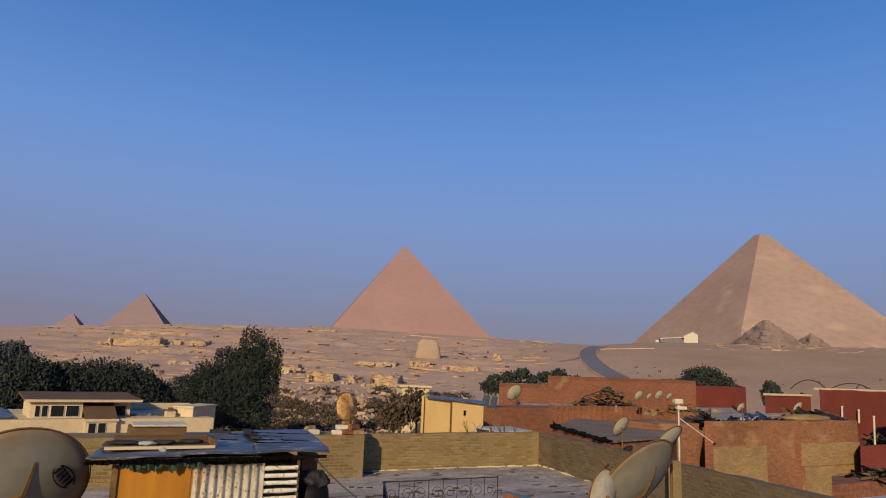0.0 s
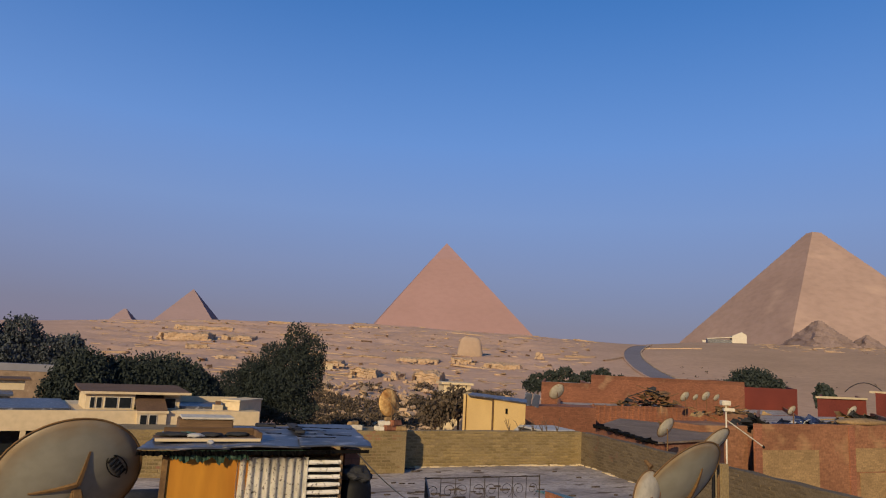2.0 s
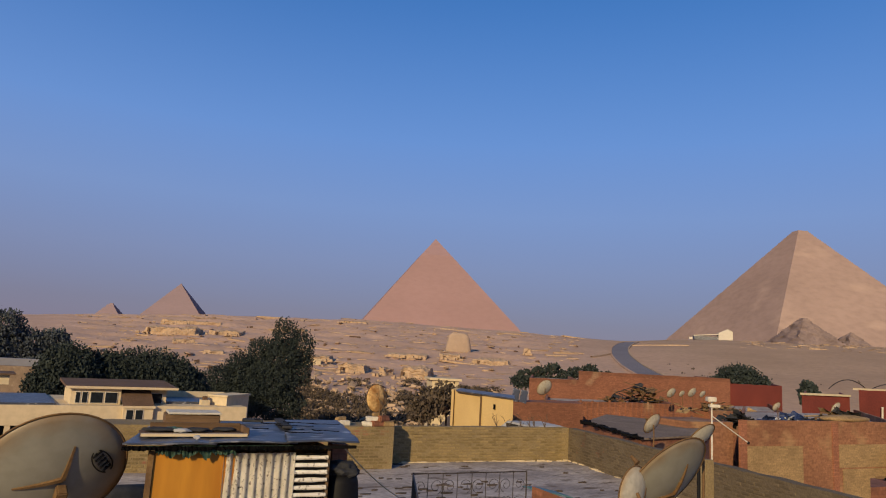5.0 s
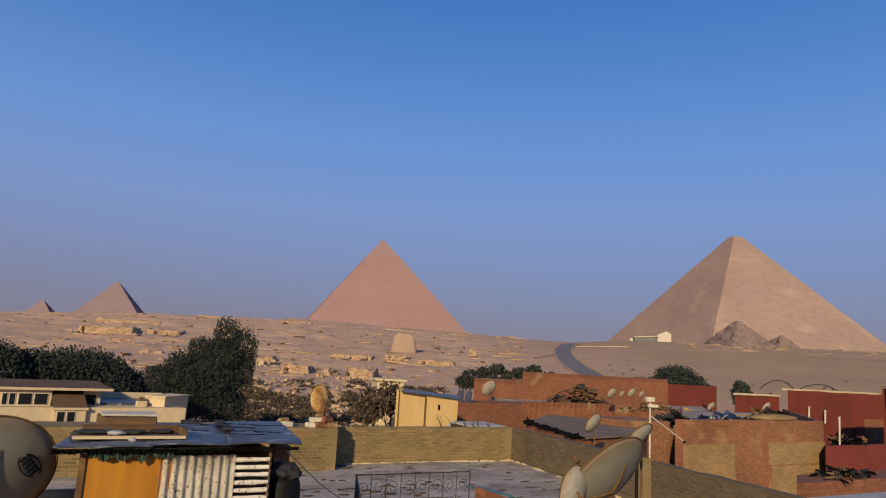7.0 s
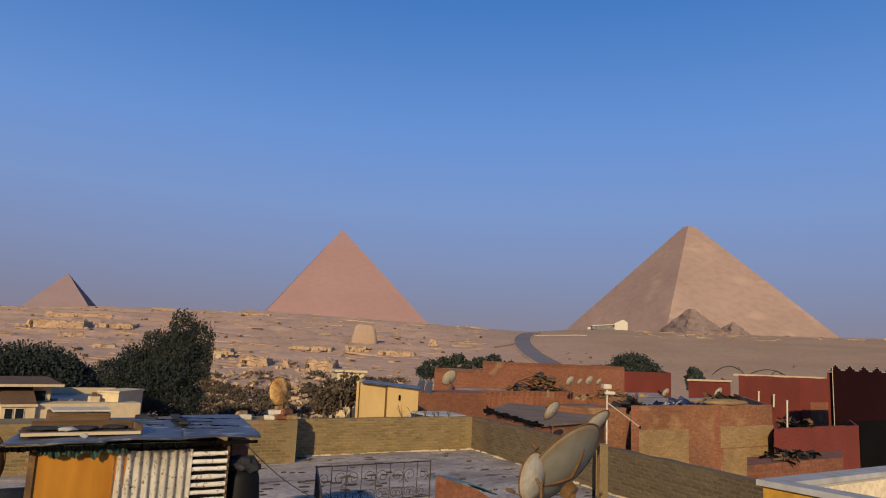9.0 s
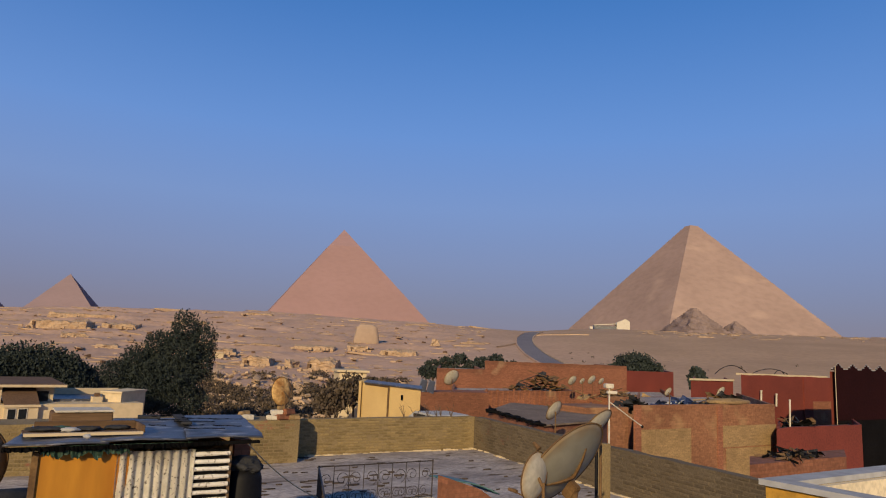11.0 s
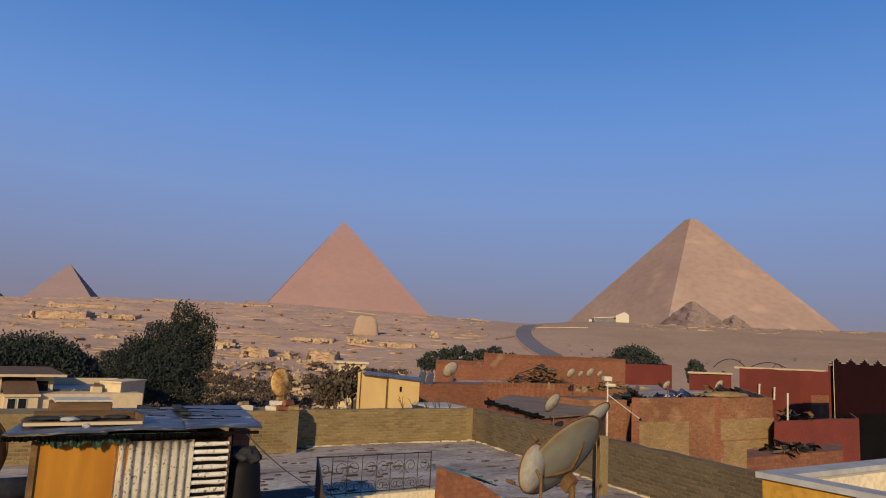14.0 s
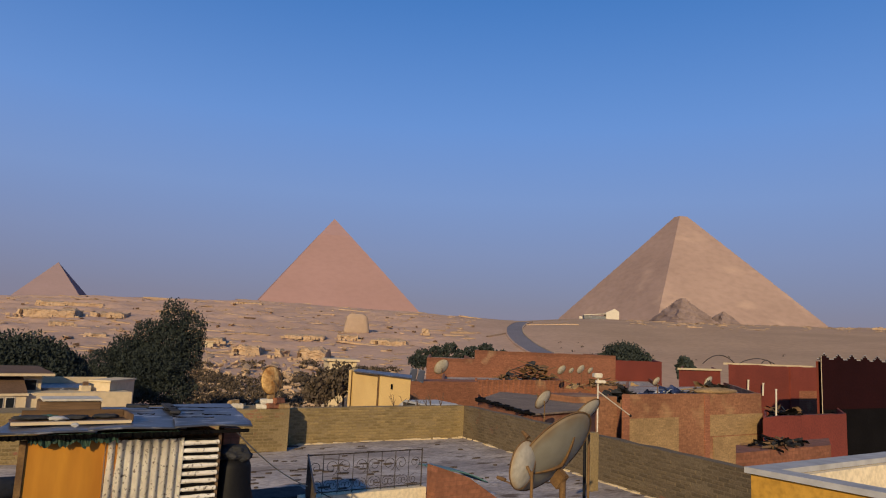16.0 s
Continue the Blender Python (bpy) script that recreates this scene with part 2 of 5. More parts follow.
# ---- builders ----
def bm_box(bm, x0, x1, y0, y1, z0, z1, m=None):
    r = bmesh.ops.create_cube(bm, size=1.0)
    s = Matrix.Translation(((x0 + x1) / 2, (y0 + y1) / 2, (z0 + z1) / 2)) @ Matrix.Diagonal((x1 - x0, y1 - y0, z1 - z0, 1))
    bmesh.ops.transform(bm, matrix=(m @ s) if m else s, verts=r["verts"])
    return r["verts"]


def bm_rod(bm, a, b, r, n=8, r2=None):
    a, b = Vector(a), Vector(b)
    d = b - a
    q = d.to_track_quat("Z", "Y").to_matrix().to_4x4()
    bmesh.ops.create_cone(bm, cap_ends=True, segments=n, radius1=r, radius2=r if r2 is None else r2, depth=d.length, matrix=Matrix.Translation((a + b) / 2) @ q)


def part(name, bm, material, parent=None, label="", smooth=False):
    me = bpy.data.meshes.new(name)
    bm.to_mesh(me)
    bm.free()
    return part_mesh(name, me, material, parent, label, smooth)


def part_mesh(name, me, material, parent=None, label="", smooth=False):
    if not me.materials:
        me.materials.append(material)
    if smooth:
        me.polygons.foreach_set("use_smooth", [True] * len(me.polygons))
    ob = new(name, me)
    if parent:
        ob.parent = parent
    if label:
        ob["label"] = label
    return ob


def box_part(name, dims, material, parent=None, label="", bevel=0.0, m=None):
    bm = bmesh.new()
    bm_box(bm, *dims, m)
    if bevel:
        bmesh.ops.bevel(bm, geom=bm.edges[:], offset=bevel, segments=2, affect="EDGES")
    return part(name, bm, material, parent, label)


def thing(name, m, label, category, group="", kind=""):
    ob = new(name)
    ob.matrix_world = m
    return tagged(ob, label, category, group, kind)


TURN = 28.0       # the houses stand at this angle
U, V = Vector((math.cos(radians(TURN)), math.sin(radians(TURN)), 0)), Vector((-math.sin(radians(TURN)), math.cos(radians(TURN)), 0))


def grid(a, b, z, rz=0.0):
    p = U * a + V * b
    return pose(p.x, p.y, z, 0, 0, TURN + rz)


def polar(az, d, z=0.0):
    return Vector((-d * math.sin(radians(az)), d * math.cos(radians(az)), z))


def bez(t):
    t = min(max(t, 0.0), 1.0)
    return t * t * (3 - 2 * t)


# ---- the land ----
CREST = ((-180, 1.6), (-60, 2.3), (-39, 2.40), (-35, 2.40), (-20, 2.46), (-16.4, 2.38), (-12.8, 2.10), (-11, 2.12), (-4, 2.40), (9.2, 2.66), (12, 2.46), (19.5, 2.33), (21, 2.3), (26.7, 1.9), (29, 1.75), (33, 1.45), (36.5, 1.22), (60, 0.8), (180, 1.6))


def crest(az):
    for (a0, e0), (a1, e1) in zip(CREST, CREST[1:]):
        if a0 <= az <= a1:
            return e0 + (e1 - e0) * (az - a0) / (a1 - a0)
    return 1.6


def land(az, r):
    """Height of the ground, at a bearing and a distance."""
    top = H + 620 * math.tan(radians(crest(az)))
    k = (r - 150) / (620 - 150)
    p = polar(az, r)
    z = top * bez(0.15 + 0.85 * max(k, 0)) * 1.0 - top * bez(0.15)
    z *= 1.0 / (1 - bez(0.15))
    if k <= 0:
        z = 0.0
    rocky = bez((az + 10) / 6) * bez((34 - az) / 6) * bez((r - 200) / 80) * bez((660 - r) / 60)
    if rocky > 0:
        n = noise.noise(p * 0.012) * 0.5 + 0.5
        step = 3.2
        zz = z + n * 4 - 2
        fr = zz / step - math.floor(zz / step)
        z += rocky * ((math.floor(zz / step) + bez((fr - 0.55) / 0.2)) * step - z) * 0.42
        z += rocky * noise.fractal(p * 0.07, 0.8, 2.1, 4) * 0.8
    smooth = bez((r - 120) / 100)
    z += smooth * (1 - rocky) * noise.noise(p * 0.01) * 1.2 * bez((1500 - r) / 900)
    if r > 1500:
        z -= (r - 1500) * 0.03
    return z


def build_ground():
    azs = [-180 + 4 * i for i in range(33)] + [-48 + 0.3 * i for i in range(321)] + [52 + 4 * i for i in range(32)]
    rs = [0.5, 30, 60, 90, 120] + [150 + 4.0 * i for i in range(120)] + [640, 680, 740, 820, 920, 1050, 1200, 1350, 1500, 1800, 2400, 3200, 4400]
    verts, faces = [], []
    for a in azs:
        for r in rs:
            p = polar(a, r)
            verts.append((p.x, p.y, land(a, r)))
    n = len(rs)
    for i in range(len(azs)):
        j = (i + 1) % len(azs)
        for k in range(n - 1):
            faces.append((i * n + k, i * n + k + 1, j * n + k + 1, j * n + k))
    me = bpy.data.meshes.new("ground")
    me.from_pydata(verts, [], faces)
    bm = bmesh.new()
    bm.from_mesh(me)
    bmesh.ops.recalc_face_normals(bm, faces=bm.faces[:])
    if bm.faces[0].normal.z < 0:
        bmesh.ops.reverse_faces(bm, faces=bm.faces[:])
    bm.to_mesh(me)
    bm.free()
    ob = part_mesh("ground", me, M_SAND, smooth=True)
    tagged(ob, "sandy desert plateau with terraced rocky slopes rising behind the village", "ground", kind="structure")


build_ground()

# ---- the pyramids ----
WEST = 11.6       # bearing of due west, to which the pyramids are squared


def from_khufu(east, north):
    """A place given in metres east and north of the great pyramid's centre."""
    w, n = -(east - 645), north + 485
    ww, nn = polar(WEST, 1), polar(WEST - 90, 1)
    return ww * w + nn * n


def pyramid(name, centre, top, height, base, material, label, cap=0.0, course=1.3, rough=0.35, blunt=0.0, seed=1):
    """A stepped pyramid of stone courses; cap: the share of smooth casing left at the top; blunt: a cut-off tip."""
    rng = random.Random(seed)
    ob = thing(name, Matrix.Translation((centre.x, centre.y, top - height)) @ pose(0, 0, 0, 0, 0, WEST), label, "pyramid")
    bm = bmesh.new()
    low = -18.0
    bands = [height * (1 - cap) * (1 - blunt) * k for k in (0.3, 0.55, 0.8)]

    def half(z):
        return base / 2 * (1 - z / height)
    z, prev = low, None
    while z < height * (1 - cap) * (1 - blunt) - 0.1:
        h = half(z) + rng.uniform(-rough, rough) * 0.4
        dx, dy = rng.uniform(-rough, rough) * 0.3, rng.uniform(-rough, rough) * 0.3
        for zz in (z, z + course):
            ring = [bm.verts.new((sx * h + dx, sy * h + dy, zz)) for sx, sy in ((-1, -1), (1, -1), (1, 1), (-1, 1))]
            if prev:
                for k in range(4):
                    bm.faces.new((prev[k], prev[(k + 1) % 4], ring[(k + 1) % 4], ring[k]))
            prev = ring
        z += course
        if bands and z > bands[0]:               # the next band of courses
            bands.pop(0)
            here = [v.co.copy() for v in prev]
            bm.faces.new(prev)
            part("course_band", bm, material, ob)
            bm = bmesh.new()
            prev = [bm.verts.new(c) for c in here]
    bm.faces.new(prev)
    part("course_band", bm, material, ob)
    if cap:
        bm = bmesh.new()
        h = half(z) + 0.5
        bmesh.ops.create_cone(bm, cap_ends=True, segments=4, radius1=h * math.sqrt(2), radius2=0.3, depth=height - z, matrix=pose(0, 0, z + (height - z) / 2, 0, 0, 45))
        part("casing", bm, material, ob, "smooth casing left on the peak")
    return ob


pyramid("pyramid", from_khufu(0, 0), H + 155.2 + 5.0, 143.5, 230.3, M_KHUFU, "great stepped limestone pyramid with a blunt tip on the plateau", blunt=0.04, seed=3)
pyramid("pyramid", from_khufu(-340, -340), H + 173.6, 136.4, 215.2, M_KHAFRE, "stone pyramid tinted rose for haze, whose peak keeps its smooth casing", cap=0.2, seed=5)
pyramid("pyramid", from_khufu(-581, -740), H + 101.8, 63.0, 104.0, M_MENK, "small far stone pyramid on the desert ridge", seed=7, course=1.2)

# ---- the neighbour's roof ----
FLOOR = H - 2.72
TOPW = H - 1.78
G0 = grid(0, 0, 0)
ENDS = (Vector((12.5, 17.0)), Vector((10.1, 3.4)))      # the slanting side parapet, in the houses' grid


def flat(name, pts, z0, z1, material, m, label="", category="", kind="structure", parent=None):
    """A slab or block over a plan of corner points."""
    bm = bmesh.new()
    lo = [bm.verts.new((x, y, z0)) for x, y in pts]
    hi = [bm.verts.new((x, y, z1)) for x, y in pts]
    n = len(pts)
    bm.faces.new(hi)
    bm.faces.new(lo[::-1])
    for i in range(n):
        bm.faces.new((lo[i], lo[(i + 1) % n], hi[(i + 1) % n], hi[i]))
    bmesh.ops.recalc_face_normals(bm, faces=bm.faces[:])
    ob = part(name, bm, material, parent)
    if not parent:
        ob.matrix_world = m
        tagged(ob, label, category, kind=kind)
    return ob


def uneven_roof():
    """The roof's screed, in a fine sheet with dents."""
    bm = bmesh.new()
    bmesh.ops.create_grid(bm, x_segments=150, y_segments=130, size=0.5)
    for v in bm.verts:
        a, b = -7 + (v.co.x + 0.5) * 19.7, 2.9 + (v.co.y + 0.5) * 14.3
        a = min(a, 10.3 + (b - 3.4) / 13.6 * 2.4)
        p = Vector((a, b, 0))
        v.co = (a, b, FLOOR + noise.noise(p * 0.8) * 0.02 + max(noise.noise(p * 2.3) - 0.35, 0) * 0.06)
    ob = part("roof_floor", bm, M_ROOF, smooth=True)
    ob.matrix_world = G0
    tagged(ob, "stained grey screed of the flat roof with dark patches", "roof", kind="structure")


uneven_roof()
flat("wall_house", [(-7, 2.9), (10.05, 2.9), (12.5, 17.2), (-7, 17.2)], -0.5, FLOOR - 0.08, M_TAN, G0, "plain block walls of the house under the flat roof", "wall")
flat("terrace_floor", [(-7, -7), (5.4, -7), (5.4, 2.6), (-7, 2.6)], H - 1.9, H - 1.62, M_ROOF, G0, "screed floor of the terrace from which the view is seen", "floor")
flat("wall_terrace", [(-6.9, -6.9), (5.3, -6.9), (5.3, 2.5), (-6.9, 2.5)], -0.5, H - 1.9, M_TAN, G0, "plain walls of the house under the terrace", "wall")

rng = random.Random(11)
BR = bpy.data.meshes.new("brick")
bm = bmesh.new()
bm_box(bm, -0.118, 0.118, -0.02, 0.02, -0.031, 0.031)
bmesh.ops.bevel(bm, geom=[e for e in bm.edges if all(v.co.y < 0 for v in e.verts)], offset=0.008, segments=1, affect="EDGES")
bm.to_mesh(BR)
bm.free()
BR.materials.append(M_BRICK)
BR_SHADED = BR.copy()
BR_SHADED.materials.clear()
BR_SHADED.materials.append(M_BRICK_SHADED)
BRICK_JOBS = []


def parapet(name, p0, p1, z0, z1, thick, label, sep):
    """A brick parapet from p0 to p1 in the houses' grid; its bricks come last in the file."""
    p0, p1 = Vector(p0), Vector(p1)
    d = p1 - p0
    turn = math.degrees(math.atan2(d.y, d.x))
    m = grid(p0.x, p0.y, 0, turn)
    bm = bmesh.new()
    n = max(int(d.length / 0.2), 1)
    ring = []
    for i in range(n + 1):
        x = d.length * i / n
        top = z1 - 0.02 + noise.noise(Vector((x * 1.7, p0.x, p0.y))) * 0.022
        ring.append([bm.verts.new(c) for c in ((x, 0, z0), (x, 0, top), (x, thick, top + 0.01), (x, thick, z0))])
    for r0, r1 in zip(ring, ring[1:]):
        for k in range(4):
            bm.faces.new((r0[k], r1[k], r1[(k + 1) % 4], r0[(k + 1) % 4]))
    bm.faces.new(ring[0])
    bm.faces.new(ring[-1][::-1])
    bmesh.ops.recalc_face_normals(bm, faces=bm.faces[:])
    ob = part(name, bm, M_MORTAR_SHADED if sep == "near" else M_MORTAR)
    ob.matrix_world = m
    tagged(ob, label, "wall", kind="structure")
    BRICK_JOBS.append((ob, d.length, z0, z1, sep))
    return ob


parapet("wall_north", (6.9, 16.95), ENDS[0], FLOOR - 0.1, TOPW, 0.22, "low parapet of rough grey-brown brick round the flat roof", "all")
parapet("wall_west", (-0.37, 16.15), (6.62, 16.15), FLOOR - 0.1, TOPW + 0.07, 1.02, "thicker length of brick parapet with a broken top", "joined")
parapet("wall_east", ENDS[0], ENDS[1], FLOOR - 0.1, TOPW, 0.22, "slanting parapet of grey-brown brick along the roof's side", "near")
# pale mortar fillet at the foot of the parapets
bm = bmesh.new()
for i in range(46):
    a = 7.2 + 5.2 * i / 46
    if rng.random() < 0.85:
        bm_box(bm, a, a + 0.125, 16.95 - rng.uniform(0.03, 0.10), 16.95, FLOOR - 0.02, FLOOR + rng.uniform(0.012, 0.04))
for i in range(70):
    k = i / 70
    p = ENDS[0].lerp(ENDS[1], k)
    if rng.random() < 0.7:
        bm_box(bm, p.x - rng.uniform(0.05, 0.1), p.x + 0.02, p.y - 0.2, p.y, FLOOR - 0.02, FLOOR + rng.uniform(0.01, 0.035))
ob = part("trim_fillet", bm, M_HOTEL)
ob.matrix_world = G0
tagged(ob, "pale crumbling mortar fillet along the parapet's foot", "trim", kind="structure")

# scattered rags, flakes and grit on the roof
bm = bmesh.new()
for i in range(110):
    a, b = rng.uniform(3.0, 11.0), rng.uniform(9.8, 16.8)
    s = rng.uniform(0.012, 0.042)
    c = [bm.verts.new((a + s * 4.0 * math.cos(k * 1.05) * rng.uniform(0.5, 1.2), b + s * math.sin(k * 1.05) * rng.uniform(0.5, 1.2), FLOOR + 0.022 + rng.uniform(0, 0.008))) for k in range(6)]
    f = bm.faces.new(c)
    ext = bmesh.ops.extrude_face_region(bm, geom=[f])
    bmesh.ops.translate(bm, verts=[v for v in ext["geom"] if isinstance(v, bmesh.types.BMVert)], vec=(0, 0, -0.03))
ob = part("roof_litter", bm, M_LITTER)
ob.matrix_world = G0
tagged(ob, "dark flakes and rags strewn over the screed roof", "litter", kind="stuff")


# ---- the shed ----
def corrugated(bm, w, h, pitch, amp, along_z, seed, ragged=0.0):
    """A corrugated sheet in the x-z plane, ridges upright or lying."""
    r = random.Random(seed)
    nx, nz = (int(w / pitch * 8), 10) if not along_z else (14, int(h / pitch * 8))
    rows = []
    for j in range(nz + 1):
        row = []
        for i in range(nx + 1):
            x, z = w * i / nx, h * j / nz
            ph = (z if along_z else x) / pitch * 2 * math.pi
            dent = noise.noise(Vector((x * 4, z * 4, seed))) * 0.012
            xx = x
            if ragged and i == 0:
                xx += noise.noise(Vector((0, z * 9, seed))) * ragged
            row.append(bm.verts.new((xx, amp * math.sin(ph) + dent, z + noise.noise(Vector((x * 5, 0, seed))) * 0.01)))
        rows.append(row)
    for r0, r1 in zip(rows, rows[1:]):
        for k in range(nx):
            bm.faces.new((r0[k], r0[k + 1], r1[k + 1], r1[k]))
    bmesh.ops.solidify(bm, geom=bm.faces[:], thickness=0.003)


def shed():
    top = H - 0.95 - FLOOR
    s = thing("shed", grid(0.0, 0, FLOOR), "rooftop shed of varnished board and corrugated iron sheets", "shed")
    bm = bmesh.new()
    bm_box(bm, 0.50, 1.22, 6.90, 6.925, 0, top - 0.005)
    part("plywood_panel", bm, M_WOOD, s, "orange varnished plywood panel")
    box_part("corner_post", (0.45, 0.50, 6.88, 6.95, 0, top - 0.02), M_RUST, s, "reddish wooden post", 0.004)
    bm = bmesh.new()
    corrugated(bm, 0.68, top - 0.04, 0.078, 0.017, False, 3, 0.05)
    bmesh.ops.translate(bm, verts=bm.verts[:], vec=(1.11, 6.885, 0.0))
    part("corrugated_sheet", bm, M_ZINC, s, "upright-ribbed galvanised sheet", True)
    # Black backing added to paint the shade between the slats.
    box_part("slat_backing", (1.775, 2.12, 6.90, 6.915, 0, top - 0.05), M_BLACK, s, "black board for the shade between the slats")
    for i in range(17):
        zc = top - 0.09 - i * 0.0715
        bm = bmesh.new()
        prev = None
        for k in range(15):
            x = 1.775 + 0.35 * k / 14
            w = 0.021 + 0.006 * noise.noise(Vector((x * 9, i * 3.1, 0)))
            dz = 0.006 * noise.noise(Vector((x * 4, i * 1.7, 5)))
            ring = [bm.verts.new((x, 6.895 - 0.022 * math.sin(math.pi * q / 6), zc + dz + w * math.cos(math.pi * q / 6))) for q in range(7)]
            if prev:
                for q in range(6):
                    bm.faces.new((prev[q], prev[q + 1], ring[q + 1], ring[q]))
            prev = ring
        bmesh.ops.recalc_face_normals(bm, faces=bm.faces[:])
        part("slat", bm, M_ZINC, s, smooth=True)
    box_part("plywood_foot", (1.05, 1.32, 6.862, 6.872, 0, top - 0.66), M_WOOD, s, "lower edge of the orange board")
    # back and side walls
    box_part("side_wall", (0.67, 0.70, 6.95, 8.5, 0, top), M_PLANK, s)
    box_part("side_wall", (2.12, 2.15, 6.90, 8.5, 0, top), M_PLANK, s)
    box_part("back_wall", (0.72, 2.12, 8.47, 8.5, 0, top), M_PLANK, s)
    # roof of overlapping, slightly bent sheets
    for i, (a0, a1, b0, b1, dz) in enumerate(((0.22, 1.02, 6.80, 8.62, 0.04), (0.95, 1.78, 6.82, 8.80, 0.052), (1.68, 2.42, 6.79, 8.90, 0.064))):
        bm = bmesh.new()
        bmesh.ops.create_grid(bm, x_segments=16, y_segments=24, size=0.5)
        for v in bm.verts:
            x, y = a0 + (v.co.x + 0.5) * (a1 - a0), b0 + (v.co.y + 0.5) * (b1 - b0)
            edge = noise.noise(Vector((x * 6, y * 6, i))) * 0.02
            v.co = (x + (y - 6.8) * 0.2 + (edge if abs(v.co.x) > 0.49 else 0), y + (edge if abs(v.co.y) > 0.49 else 0), top + 0.015 + dz + noise.noise(Vector((x * 2, y * 2, i * 7))) * 0.02)
        bmesh.ops.solidify(bm, geom=bm.faces[:], thickness=0.012)
        part("roof_sheet", bm, M_SHEET, s, "grey weathered roofing sheet", True)
    box_part("rafter", (0.24, 2.40, 6.84, 6.87, top + 0.0, top + 0.03), M_BLACK, s, "thin tarred batten")
    # torn tarpaulin and felt hanging under the roof's edge
    for name, mm, x0, x1, n, seed, long_, note in (("tarpaulin_strip", M_GREEN, 0.50, 1.20, 46, 4, 0.10, "torn green tarpaulin hanging from the eave"), ("felt_fringe", M_BLACK, 0.22, 2.0, 90, 9, 0.035, "ragged black felt along the eave"), ("tarpaulin_hem", M_GREEN, 0.40, 1.75, 60, 17, 0.03, "frayed green hem under the eave")):
        bm = bmesh.new()
        r = random.Random(seed)
        prev = None
        for i in range(n + 1):
            x = x0 + (x1 - x0) * i / n
            drop = long_ * (0.35 + 0.65 * abs(noise.noise(Vector((x * 7, seed, 0)))) + 0.35 * r.random()) + (0.05 if name == "tarpaulin_strip" and 0.60 < i / n < 0.68 else 0)
            dy = 0.0 if mm == M_GREEN else -0.03
            a = bm.verts.new((x, 6.84 + dy + r.uniform(-0.01, 0.01), top + 0.035))
            c = bm.verts.new((x + r.uniform(-0.006, 0.006), 6.825 + dy + r.uniform(-0.02, 0.015), top + 0.02 - drop))
            if prev:
                bm.faces.new((prev[0], a, c, prev[1]))
            prev = (a, c)
        bmesh.ops.solidify(bm, geom=bm.faces[:], thickness=0.003)
        part(name, bm, mm, s, note)
    return s


shed()
RZ = H - 0.95 + 0.078
w = thing("wooden_tray", grid(0.88, 7.45, RZ), "old boards nailed into a shallow tray on the shed roof", "tray")
for nm, dims, mm in (("back_board", (-0.40, 0.48, 0.14, 0.17, 0, 0.085), M_PLANK), ("end_board", (0.48, 0.51, -0.22, 0.18, 0, 0.075), M_PLANK), ("bottom", (-0.50, 0.48, -0.22, 0.14, 0.0, 0.012), M_TILE)):
    box_part(nm, dims, mm, w, bevel=0.004)
for k, (x, y, sx, mm) in enumerate(((-0.30, 0.05, 0.17, M_CLOTH), (0.02, 0.0, 0.14, M_CLOTH), (0.30, 0.1, 0.12, M_CLOTH), (-0.12, -0.1, 0.08, M_COPING), (-0.20, 0.12, 0.10, M_GREEN))):
    bm = bmesh.new()
    bmesh.ops.create_icosphere(bm, subdivisions=3, radius=1.0)
    for v in bm.verts:
        n = 1 + noise.fractal(v.co * 2.5 + Vector((k * 5, 0, 0)), 1, 2, 3) * 0.35
        v.co = Vector((v.co.x * sx * n, v.co.y * sx * 0.5 * n, 0.022 + v.co.z * 0.022 * n))
    ob = part("rag", bm, mm, smooth=True)
    ob.matrix_world = grid(0.88 + x, 7.41 + y * 0.6, RZ + 0.012)
    tagged(ob, "crumpled rag lying in the wooden tray", "rag", "rags in the tray")
box_part("plank", (-0.50, 0.48, -0.30, -0.25, 0.0, 0.026), M_HOTEL, None, m=None).matrix_world = grid(0.88, 7.45, RZ)
tagged(bpy.data.objects["plank"], "long pale plank lying along the shed roof", "plank")
b = thing("wooden_box", grid(0.94, 8.18, RZ), "pale wooden crate with a lid lying on the shed roof", "box")
box_part("body", (-0.29, 0.27, -0.18, 0.18, 0, 0.125), M_PLANK, b, bevel=0.008)
box_part("lid", (-0.27, 0.28, -0.2, 0.2, 0.13, 0.15), M_WHITE, b, "off-white lid", 0.006)
bm = bmesh.new()
bmesh.ops.create_icosphere(bm, subdivisions=2, radius=0.035)
for v in bm.verts:
    v.co *= 1 + noise.noise(v.co * 40) * 0.4
    v.co.z *= 0.6
ob = part("paper_scrap", bm, M_COPING)
ob.matrix_world = grid(0.86, 6.95, RZ + 0.02)
tagged(ob, "crumpled white paper scrap on the roof's edge", "paper")
for a, b_, rz, sx, sy, note in ((1.95, 8.2, 84, 0.44, 0.055, "long dark board lying across the shed roof"), (1.66, 8.5, -10, 0.12, 0.09, "dark offcut of board lying on the shed roof")):
    bm = bmesh.new()
    bm_box(bm, -sx, sx, -sy, sy, 0, 0.03)
    bmesh.ops.bevel(bm, geom=bm.edges[:], offset=0.008, segments=1, affect="EDGES")
    ob = part("board", bm, M_CLOTH)
    ob.matrix_world = grid(a, b_, RZ + 0.012, rz)
    tagged(ob, note, "board")
